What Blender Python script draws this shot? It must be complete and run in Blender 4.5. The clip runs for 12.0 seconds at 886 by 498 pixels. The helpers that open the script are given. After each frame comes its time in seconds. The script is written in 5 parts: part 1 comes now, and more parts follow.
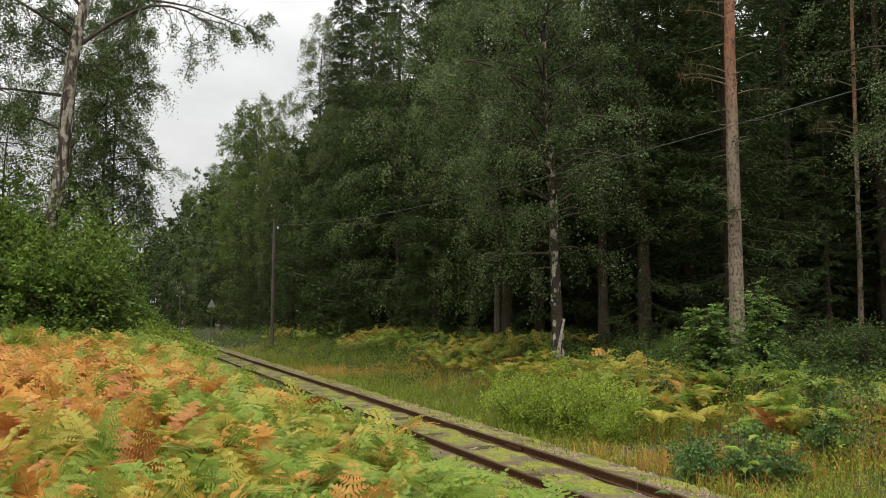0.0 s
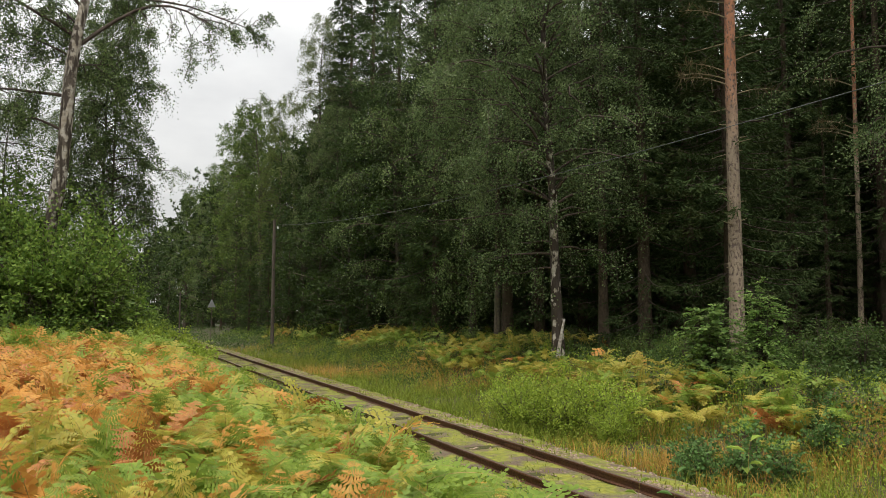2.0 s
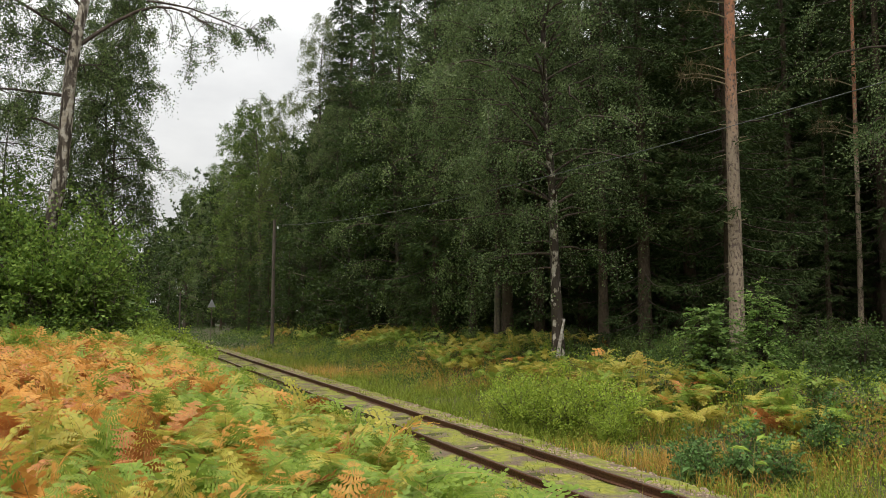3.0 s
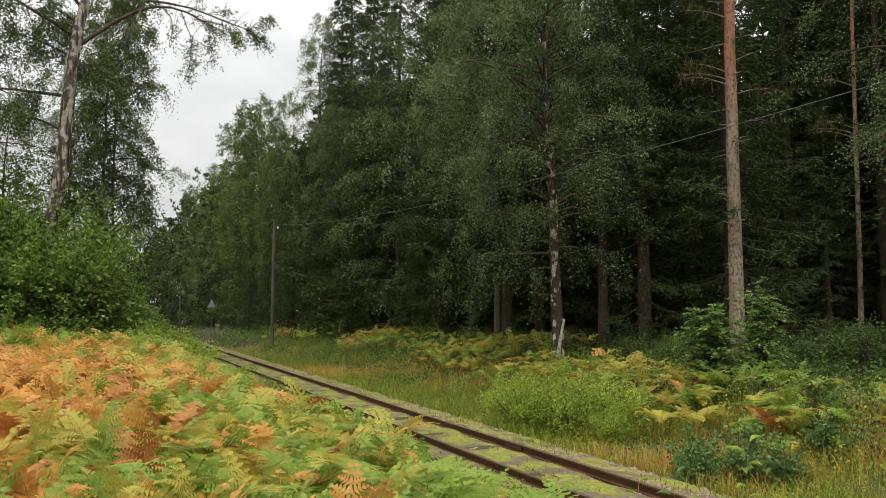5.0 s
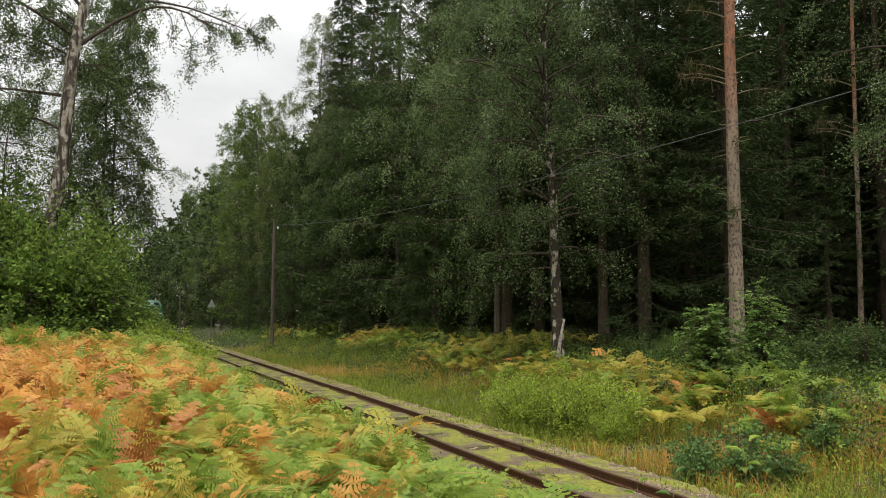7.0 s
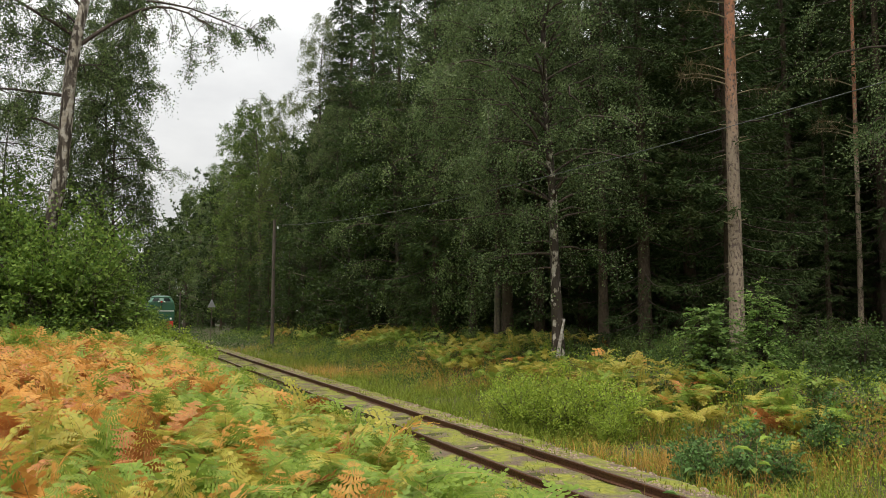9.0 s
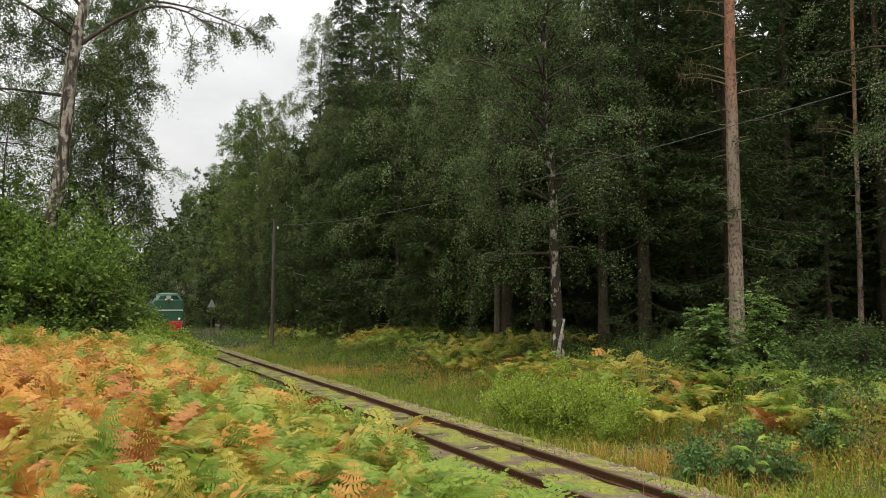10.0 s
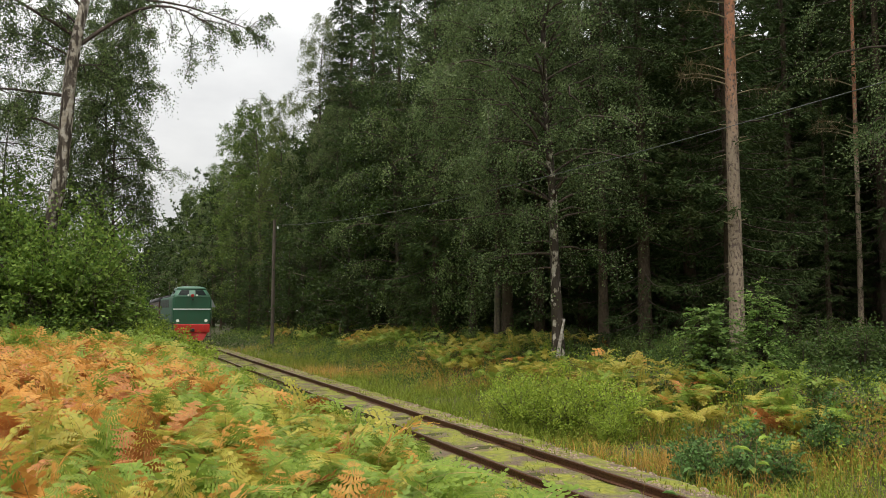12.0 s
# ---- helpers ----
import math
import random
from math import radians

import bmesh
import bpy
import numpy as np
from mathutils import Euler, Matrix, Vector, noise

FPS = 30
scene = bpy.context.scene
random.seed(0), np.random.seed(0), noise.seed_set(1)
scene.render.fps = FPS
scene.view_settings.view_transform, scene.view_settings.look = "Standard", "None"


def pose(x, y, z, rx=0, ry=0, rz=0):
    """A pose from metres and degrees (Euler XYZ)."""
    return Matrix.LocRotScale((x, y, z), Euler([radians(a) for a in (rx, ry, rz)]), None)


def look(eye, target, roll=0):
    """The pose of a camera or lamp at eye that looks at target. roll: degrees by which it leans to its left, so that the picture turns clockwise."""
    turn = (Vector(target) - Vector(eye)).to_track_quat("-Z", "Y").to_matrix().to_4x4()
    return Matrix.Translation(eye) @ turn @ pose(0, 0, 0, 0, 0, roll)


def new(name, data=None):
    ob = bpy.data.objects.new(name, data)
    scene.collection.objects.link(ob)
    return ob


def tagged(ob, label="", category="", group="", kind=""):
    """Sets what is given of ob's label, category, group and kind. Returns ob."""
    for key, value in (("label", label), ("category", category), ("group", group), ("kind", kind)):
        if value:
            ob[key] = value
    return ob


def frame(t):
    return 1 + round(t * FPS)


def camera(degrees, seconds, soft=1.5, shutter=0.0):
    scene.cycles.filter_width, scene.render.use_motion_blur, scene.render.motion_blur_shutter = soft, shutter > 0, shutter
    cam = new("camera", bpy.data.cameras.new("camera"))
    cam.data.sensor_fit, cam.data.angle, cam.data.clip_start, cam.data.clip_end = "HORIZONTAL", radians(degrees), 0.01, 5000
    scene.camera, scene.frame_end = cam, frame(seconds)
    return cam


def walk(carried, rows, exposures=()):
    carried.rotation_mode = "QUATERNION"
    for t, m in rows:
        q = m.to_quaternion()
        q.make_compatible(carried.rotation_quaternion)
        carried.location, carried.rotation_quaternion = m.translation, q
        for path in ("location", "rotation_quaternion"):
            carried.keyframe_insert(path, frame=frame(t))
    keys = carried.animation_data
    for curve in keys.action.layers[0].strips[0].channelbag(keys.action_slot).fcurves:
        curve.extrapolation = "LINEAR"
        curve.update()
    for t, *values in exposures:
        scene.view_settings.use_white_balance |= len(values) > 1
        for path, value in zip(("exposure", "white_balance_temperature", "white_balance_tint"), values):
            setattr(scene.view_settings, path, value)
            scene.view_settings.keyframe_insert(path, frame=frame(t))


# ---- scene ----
# The clip's camera stands still beside a narrow gauge railway line. The track runs along +y, rail heads at z = 0.
GAUGE, TRACK_X = 0.891, 5.38
cam = camera(62.0, 12.0, soft=0.9)
EYE = (0.0, 0.0, 2.01)
AIM = (math.sin(radians(25.4)) * math.cos(radians(4.7)), math.cos(radians(25.4)) * math.cos(radians(4.7)), math.sin(radians(4.7)))
SIGHT = look(EYE, (EYE[0] + AIM[0], EYE[1] + AIM[1], EYE[2] + AIM[2]))
walk(cam, [(0.0, SIGHT), (12.0, SIGHT)], exposures=[(0.0, -0.08), (1.0, -0.08), (2.5, 0.0), (12.0, 0.0)])

# ---- light: overcast afternoon ----
world = bpy.data.worlds.new("overcast_sky")
scene.world = world
world.use_nodes = True
wn, wl = world.node_tree.nodes, world.node_tree.links
wn.clear()
w_out, w_bg = wn.new("ShaderNodeOutputWorld"), wn.new("ShaderNodeBackground")
w_sky = wn.new("ShaderNodeTexSky")
w_sky.sky_type, w_sky.sun_disc = "NISHITA", False
w_sky.sun_elevation, w_sky.sun_rotation = radians(70), radians(208)
w_dim = wn.new("ShaderNodeVectorMath")
w_dim.operation = "SCALE"
w_dim.inputs["Scale"].default_value = 0.09
w_co, w_map = wn.new("ShaderNodeTexCoord"), wn.new("ShaderNodeMapping")
w_map.inputs["Scale"].default_value = (1.6, 1.6, 4.0)
w_noise = wn.new("ShaderNodeTexNoise")
w_noise.inputs["Scale"].default_value, w_noise.inputs["Detail"].default_value = 2.2, 6
w_ramp = wn.new("ShaderNodeValToRGB")
w_ramp.color_ramp.elements[0].position, w_ramp.color_ramp.elements[1].position = 0.35, 0.68
w_ramp.color_ramp.elements[0].color, w_ramp.color_ramp.elements[1].color = (0.66, 0.66, 0.655, 1), (0.89, 0.885, 0.86, 1)
w_mix = wn.new("ShaderNodeMix")
w_mix.data_type = "RGBA"
w_mix.inputs[0].default_value = 0.93
wl.new(w_co.outputs["Generated"], w_map.inputs[0])
wl.new(w_map.outputs[0], w_noise.inputs["Vector"])
wl.new(w_noise.outputs[0], w_ramp.inputs[0])
wl.new(w_sky.outputs[0], w_dim.inputs[0])
wl.new(w_dim.outputs[0], w_mix.inputs[6])
wl.new(w_ramp.outputs[0], w_mix.inputs[7])
wl.new(w_mix.outputs[2], w_bg.inputs["Color"])
# an overcast dome is about three times as bright overhead as at the horizon
w_sep, w_up = wn.new("ShaderNodeSeparateXYZ"), wn.new("ShaderNodeMapRange")
wl.new(w_co.outputs["Generated"], w_sep.inputs[0])
wl.new(w_sep.outputs[2], w_up.inputs[0])
w_up.inputs[1].default_value, w_up.inputs[2].default_value = 0.12, 1.0
w_up.inputs[3].default_value, w_up.inputs[4].default_value = 0.95, 2.7
wl.new(w_up.outputs[0], w_bg.inputs["Strength"])
wl.new(w_bg.outputs[0], w_out.inputs[0])

sun = new("sun", bpy.data.lights.new("sun", "SUN"))
sun.data.energy, sun.data.angle, sun.data.color = 2.75, radians(35), (1.0, 0.96, 0.88)
sun.matrix_world = look((-12, -22, 70), (0, 0, 0))


# ---- materials ----
def shader(name):
    m = bpy.data.materials.new(name)
    m.use_nodes = True
    return m, m.node_tree.nodes, m.node_tree.links, m.node_tree.nodes["Principled BSDF"]


def blend(nodes, links, fac, a, b, mode="MIX"):
    mix = nodes.new("ShaderNodeMix")
    mix.data_type, mix.blend_type = "RGBA", mode
    for slot, value in ((0, fac), (6, a), (7, b)):
        if isinstance(value, bpy.types.NodeSocket):
            links.new(value, mix.inputs[slot])
        elif slot == 0:
            mix.inputs[0].default_value = value
        else:
            mix.inputs[slot].default_value = (*value, 1)
    return mix.outputs[2]


def noise_fac(nodes, links, scale, low=0.35, high=0.65, stretch=(1, 1, 1), detail=5, coords="Object"):
    co, mp = nodes.new("ShaderNodeTexCoord"), nodes.new("ShaderNodeMapping")
    mp.inputs["Scale"].default_value = stretch
    links.new(co.outputs[coords], mp.inputs[0])
    n = nodes.new("ShaderNodeTexNoise")
    n.inputs["Scale"].default_value, n.inputs["Detail"].default_value = scale, detail
    links.new(mp.outputs[0], n.inputs["Vector"])
    r = nodes.new("ShaderNodeMapRange")
    r.inputs[1].default_value, r.inputs[2].default_value = low, high
    links.new(n.outputs[0], r.inputs[0])
    return r.outputs[0]


def surface(name, a, b, scale, c=None, fine=None, rough=0.85, metal=0.0, bump=0.4, stretch=(1, 1, 1), spec=0.3):
    """Two colours at a coarse scale, a third one in fine grain, and relief."""
    m, nodes, links, bsdf = shader(name)
    col = blend(nodes, links, noise_fac(nodes, links, scale, stretch=stretch), a, b)
    grain = noise_fac(nodes, links, fine or scale * 9, stretch=stretch)
    if c:
        col = blend(nodes, links, grain, col, c)
    links.new(col, bsdf.inputs["Base Color"])
    bsdf.inputs["Roughness"].default_value, bsdf.inputs["Metallic"].default_value = rough, metal
    bsdf.inputs["Specular IOR Level"].default_value = spec
    if bump:
        b_node = nodes.new("ShaderNodeBump")
        b_node.inputs["Strength"].default_value, b_node.inputs["Distance"].default_value = bump, 0.02
        links.new(grain, b_node.inputs["Height"])
        links.new(b_node.outputs[0], bsdf.inputs["Normal"])
    return m


def leafy(name, a, b, c=None, through_light=0.35, rough=0.5, spec=0.22):
    """Leaves: the colour runs from a to b leaf by leaf, with some of c, and light passes through."""
    m, nodes, links, bsdf = shader(name)
    geo, info = nodes.new("ShaderNodeNewGeometry"), nodes.new("ShaderNodeObjectInfo")
    col = blend(nodes, links, geo.outputs["Random Per Island"], a, b)
    if c:
        col = blend(nodes, links, noise_fac(nodes, links, 0.9, 0.5, 0.75), col, c)
    tone = nodes.new("ShaderNodeMapRange")
    tone.inputs[3].default_value, tone.inputs[4].default_value = 0.8, 1.2
    links.new(info.outputs["Random"], tone.inputs[0])
    sc = nodes.new("ShaderNodeVectorMath")
    sc.operation = "SCALE"
    links.new(col, sc.inputs[0])
    links.new(tone.outputs[0], sc.inputs["Scale"])
    col = sc.outputs[0]
    links.new(col, bsdf.inputs["Base Color"])
    bsdf.inputs["Roughness"].default_value = rough
    bsdf.inputs["Specular IOR Level"].default_value = spec
    tr, mix = nodes.new("ShaderNodeBsdfTranslucent"), nodes.new("ShaderNodeMixShader")
    links.new(col, tr.inputs[0])
    mix.inputs[0].default_value = through_light
    links.new(bsdf.outputs[0], mix.inputs[1])
    links.new(tr.outputs[0], mix.inputs[2])
    links.new(mix.outputs[0], nodes["Material Output"].inputs[0])
    return m


def bark_birch(name, white, share, tone):
    """White plates between dark, furrowed bark; share sets how much stays white."""
    m, nodes, links, bsdf = shader(name)
    dark = blend(nodes, links, noise_fac(nodes, links, 7, stretch=(1, 1, 0.35)), tuple(1.5 * c for c in tone), tone)
    pale = blend(nodes, links, noise_fac(nodes, links, 5), white, (0.30, 0.26, 0.20))
    plates = noise_fac(nodes, links, 4.5, share, share + 0.06, stretch=(1.2, 1.2, 0.75), detail=10)
    col = blend(nodes, links, plates, pale, dark)
    bands = noise_fac(nodes, links, 4.0, 0.62, 0.68, stretch=(1.5, 1.5, 7.0), detail=6)
    col = blend(nodes, links, bands, col, (0.05, 0.042, 0.035))
    fissures = noise_fac(nodes, links, 2.4, 0.50, 0.58, stretch=(3, 3, 0.6), detail=6)
    col = blend(nodes, links, fissures, col, (0.065, 0.052, 0.042))
    links.new(col, bsdf.inputs["Base Color"])
    bsdf.inputs["Roughness"].default_value = 0.85
    bsdf.inputs["Specular IOR Level"].default_value = 0.12
    bp = nodes.new("ShaderNodeBump")
    bp.inputs["Strength"].default_value, bp.inputs["Distance"].default_value = 0.6, 0.03
    links.new(fissures, bp.inputs["Height"])
    bp.invert = True
    links.new(bp.outputs[0], bsdf.inputs["Normal"])
    return m


def bark_pine():
    """Grey plated bark at the foot, thin orange bark higher up."""
    m, nodes, links, bsdf = shader("pine_bark")
    co, sep = nodes.new("ShaderNodeTexCoord"), nodes.new("ShaderNodeSeparateXYZ")
    links.new(co.outputs["Object"], sep.inputs[0])
    up = nodes.new("ShaderNodeMapRange")
    up.inputs[1].default_value, up.inputs[2].default_value = 5.4, 7.8
    links.new(sep.outputs[2], up.inputs[0])
    grey = blend(nodes, links, noise_fac(nodes, links, 3, stretch=(1, 1, 0.4)), (0.35, 0.275, 0.195), (0.25, 0.195, 0.135))
    orange = blend(nodes, links, noise_fac(nodes, links, 5, stretch=(1, 1, 0.5)), (0.44, 0.19, 0.095), (0.29, 0.14, 0.085))
    col = blend(nodes, links, up.outputs[0], grey, orange)
    plates = noise_fac(nodes, links, 12, 0.36, 0.50, stretch=(1.6, 1.6, 0.8), detail=4)
    col = blend(nodes, links, plates, (0.14, 0.10, 0.08), col)
    links.new(col, bsdf.inputs["Base Color"])
    bsdf.inputs["Roughness"].default_value = 0.9
    bp = nodes.new("ShaderNodeBump")
    bp.inputs["Strength"].default_value, bp.inputs["Distance"].default_value = 0.7, 0.03
    links.new(plates, bp.inputs["Height"])
    links.new(bp.outputs[0], bsdf.inputs["Normal"])
    return m


def enamel(name, col, rough=0.35, dirt=(0.06, 0.05, 0.04), amount=0.35):
    m, nodes, links, bsdf = shader(name)
    grime = noise_fac(nodes, links, 2.5, 0.45, 0.8, stretch=(1, 1, 0.35))
    mul = nodes.new("ShaderNodeMath")
    mul.operation = "MULTIPLY"
    mul.inputs[1].default_value = amount
    links.new(grime, mul.inputs[0])
    links.new(blend(nodes, links, mul.outputs[0], col, dirt), bsdf.inputs["Base Color"])
    bsdf.inputs["Roughness"].default_value = rough
    return m


def ground_material():
    m, nodes, links, bsdf = shader("woodland_ground")
    col = blend(nodes, links, noise_fac(nodes, links, 0.7), (0.055, 0.07, 0.022), (0.10, 0.085, 0.035))
    col = blend(nodes, links, noise_fac(nodes, links, 9), col, (0.05, 0.034, 0.018))
    # brown needle litter under the wood
    co, sep = nodes.new("ShaderNodeTexCoord"), nodes.new("ShaderNodeSeparateXYZ")
    links.new(co.outputs["Object"], sep.inputs[0])
    wood = nodes.new("ShaderNodeMapRange")
    wood.inputs[1].default_value, wood.inputs[2].default_value = 11.0, 15.0
    links.new(sep.outputs[0], wood.inputs[0])
    col = blend(nodes, links, wood.outputs[0], col, blend(nodes, links, noise_fac(nodes, links, 6), (0.05, 0.034, 0.018), (0.035, 0.04, 0.014)))
    links.new(col, bsdf.inputs["Base Color"])
    bsdf.inputs["Roughness"].default_value = 0.95
    return m


def bed_material():
    m, nodes, links, bsdf = shader("mossy_trackbed")
    vor = nodes.new("ShaderNodeTexVoronoi")
    vor.inputs["Scale"].default_value = 26
    co = nodes.new("ShaderNodeTexCoord")
    links.new(co.outputs["Object"], vor.inputs["Vector"])
    stones = blend(nodes, links, vor.outputs["Distance"], (0.19, 0.145, 0.105), (0.07, 0.05, 0.035))
    stones = blend(nodes, links, noise_fac(nodes, links, 1.5), stones, (0.11, 0.07, 0.04))
    moss = blend(nodes, links, noise_fac(nodes, links, 12), (0.12, 0.14, 0.016), (0.24, 0.235, 0.028))
    col = blend(nodes, links, noise_fac(nodes, links, 2.6, 0.40, 0.54, detail=9), stones, moss)
    links.new(col, bsdf.inputs["Base Color"])
    bsdf.inputs["Roughness"].default_value = 0.9
    bp = nodes.new("ShaderNodeBump")
    bp.inputs["Strength"].default_value, bp.inputs["Distance"].default_value = 0.6, 0.03
    links.new(vor.outputs["Distance"], bp.inputs["Height"])
    bp.invert = True
    links.new(bp.outputs[0], bsdf.inputs["Normal"])
    return m


M_GROUND, M_BED = ground_material(), bed_material()
M_RUST = surface("rusty_rail", (0.085, 0.035, 0.018), (0.045, 0.022, 0.014), 3, (0.13, 0.06, 0.03), 40, 0.6, 0.35, 0.3)
M_WORN = surface("worn_rail_head", (0.16, 0.10, 0.075), (0.09, 0.05, 0.035), 4, (0.22, 0.17, 0.14), 60, 0.42, 0.6, 0.15)
M_SLEEPER = surface("weathered_sleeper", (0.045, 0.036, 0.027), (0.08, 0.068, 0.05), 3, (0.10, 0.11, 0.022), 25, 0.85, 0, 0.6, (1, 6, 6), 0.12)
M_STONE = surface("ballast_stone", (0.23, 0.155, 0.10), (0.10, 0.07, 0.045), 5.0, (0.36, 0.27, 0.20), 30)
M_BIRCH, M_OLDBIRCH, M_PINE = bark_birch("birch_bark", (0.55, 0.50, 0.42), 0.42, (0.048, 0.038, 0.028)), bark_birch("old_birch_bark", (0.48, 0.44, 0.38), 0.50, (0.085, 0.07, 0.056)), bark_pine()
M_SNAG = surface("peeled_birch", (0.55, 0.51, 0.44), (0.36, 0.32, 0.27), 4, (0.22, 0.19, 0.15), 14, 0.8)
M_SPRUCEBARK = surface("spruce_bark", (0.088, 0.064, 0.044), (0.055, 0.042, 0.03), 2.5, (0.115, 0.088, 0.062), 16, 0.9, 0, 0.7, (1, 1, 0.5), 0.1)
M_MOSSBARK = surface("mossy_bark", (0.12, 0.09, 0.065), (0.08, 0.085, 0.035), 2.0, (0.055, 0.045, 0.035), 14, 0.9, 0, 0.6)
M_TWIG = surface("twig_bark", (0.06, 0.045, 0.035), (0.10, 0.075, 0.06), 4, rough=0.9, bump=0)
M_DEADWOOD = surface("dead_twig", (0.30, 0.24, 0.14), (0.19, 0.155, 0.095), 6, rough=0.9, bump=0)
# the wide leaf-to-leaf range of these two paints in glints and dim leaves
M_BIRCHLEAF = leafy("birch_leaves", (0.040, 0.070, 0.020), (0.215, 0.285, 0.100), (0.085, 0.130, 0.038))
M_BIRCHFRONT = leafy("bright_birch_leaves", (0.045, 0.080, 0.026), (0.235, 0.31, 0.125), (0.095, 0.145, 0.050))
M_BIRCHLIGHT = leafy("light_birch_leaves", (0.065, 0.105, 0.024), (0.16, 0.19, 0.050))
M_BIRCHPALE = leafy("pale_birch_leaves", (0.11, 0.15, 0.055), (0.27, 0.31, 0.13))
# dark-to-bright spread again puts glossy and turned-away leaves into the colour
M_BROAD = leafy("broad_leaves", (0.015, 0.032, 0.008), (0.075, 0.120, 0.024), (0.055, 0.080, 0.018))
M_BROADLIGHT = leafy("light_broad_leaves", (0.045, 0.085, 0.016), (0.155, 0.21, 0.045))
M_BUSH = leafy("bush_leaves", (0.08, 0.155, 0.028), (0.25, 0.35, 0.066), None, 0.45)
M_SPRUCE = leafy("spruce_needles", (0.036, 0.066, 0.022), (0.078, 0.110, 0.036), (0.070, 0.080, 0.028), 0.15, 0.7, 0.08)
M_PINELEAF = leafy("pine_needles", (0.055, 0.085, 0.030), (0.09, 0.12, 0.040), None, 0.2, 0.6)
M_ASPEN = leafy("blue_green_leaves", (0.085, 0.17, 0.045), (0.15, 0.25, 0.075), None, 0.3, 0.6, 0.12)
M_HAZEL = leafy("hazel_leaves", (0.10, 0.195, 0.042), (0.26, 0.37, 0.10), None, 0.42)
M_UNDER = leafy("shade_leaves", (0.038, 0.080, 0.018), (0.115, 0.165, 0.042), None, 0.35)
M_WILLOW = leafy("willow_leaves", (0.20, 0.30, 0.036), (0.37, 0.45, 0.062), None, 0.45)
M_FERN_G = leafy("green_bracken", (0.19, 0.29, 0.045), (0.31, 0.40, 0.065), (0.16, 0.26, 0.042), 0.45)
M_FERN_Y = leafy("yellowing_bracken", (0.41, 0.40, 0.075), (0.55, 0.42, 0.090), (0.36, 0.40, 0.065), 0.45)
M_FERN_O = leafy("orange_bracken", (0.60, 0.27, 0.070), (0.68, 0.39, 0.095), (0.58, 0.33, 0.080), 0.45)
M_FERN_B = leafy("brown_bracken", (0.34, 0.12, 0.035), (0.46, 0.20, 0.060), None, 0.2)
M_GRASS = leafy("verge_grass", (0.13, 0.185, 0.026), (0.25, 0.29, 0.046), (0.30, 0.27, 0.055), 0.4, 0.7, 0.08)
M_STRAW = leafy("dry_grass", (0.42, 0.26, 0.060), (0.55, 0.36, 0.10), (0.46, 0.21, 0.050), 0.4, 0.7, 0.08)
M_MOSS = leafy("moss_tufts", (0.14, 0.17, 0.018), (0.24, 0.25, 0.03), None, 0.1)
M_STALK = surface("fern_stalk", (0.34, 0.26, 0.08), (0.22, 0.22, 0.06), 5, rough=0.7, bump=0)
M_POLE = surface("weathered_pole", (0.10, 0.08, 0.06), (0.15, 0.125, 0.10), 1.5, (0.07, 0.055, 0.045), 20, 0.85, 0, 0.5, (4, 4, 0.4))
M_WIRE = surface("grey_wire", (0.10, 0.105, 0.10), (0.07, 0.075, 0.075), 5, rough=0.5, bump=0)
M_GREEN = enamel("green_enamel", (0.016, 0.082, 0.040), 0.6)
M_PALEGREEN = enamel("pale_green_roof", (0.040, 0.125, 0.072), 0.45)
M_RED = enamel("red_enamel", (0.50, 0.022, 0.018), 0.4)
M_WHITE = enamel("white_enamel", (0.75, 0.76, 0.72), 0.4, amount=0.2)
M_DARKROOF = enamel("dark_grey_roof", (0.030, 0.030, 0.030), 0.8)
M_BROWN = enamel("brown_carriage_paint", (0.075, 0.032, 0.022), 0.45)
M_BLACK = enamel("black_running_gear", (0.012, 0.012, 0.012), 0.6)
M_STEEL = surface("wheel_steel", (0.10, 0.085, 0.075), (0.06, 0.05, 0.045), 6, rough=0.5, metal=0.7, bump=0.1)
M_SIGN = enamel("sign_white", (0.20, 0.21, 0.20), 0.6)


def glass_material(name, tint):
    m, nodes, links, bsdf = shader(name)
    bsdf.inputs["Base Color"].default_value = (*tint, 1)
    bsdf.inputs["Roughness"].default_value = 0.06
    bsdf.inputs["Specular IOR Level"].default_value = 0.04
    return m


M_GLASS = glass_material("dark_cab_glass", (0.012, 0.018, 0.016))


def lamp_material(name, col, strength):
    m, nodes, links, bsdf = shader(name)
    bsdf.inputs["Base Color"].default_value = (*col, 1)
    bsdf.inputs["Emission Color"].default_value = (*col, 1)
    bsdf.inputs["Emission Strength"].default_value = strength
    bsdf.inputs["Roughness"].default_value = 0.2
    return m


M_LAMP = lamp_material("headlamp_lens", (0.75, 0.77, 0.70), 0.1)
M_REDLAMP = lamp_material("red_lamp_lens", (0.28, 0.02, 0.015), 0.03)


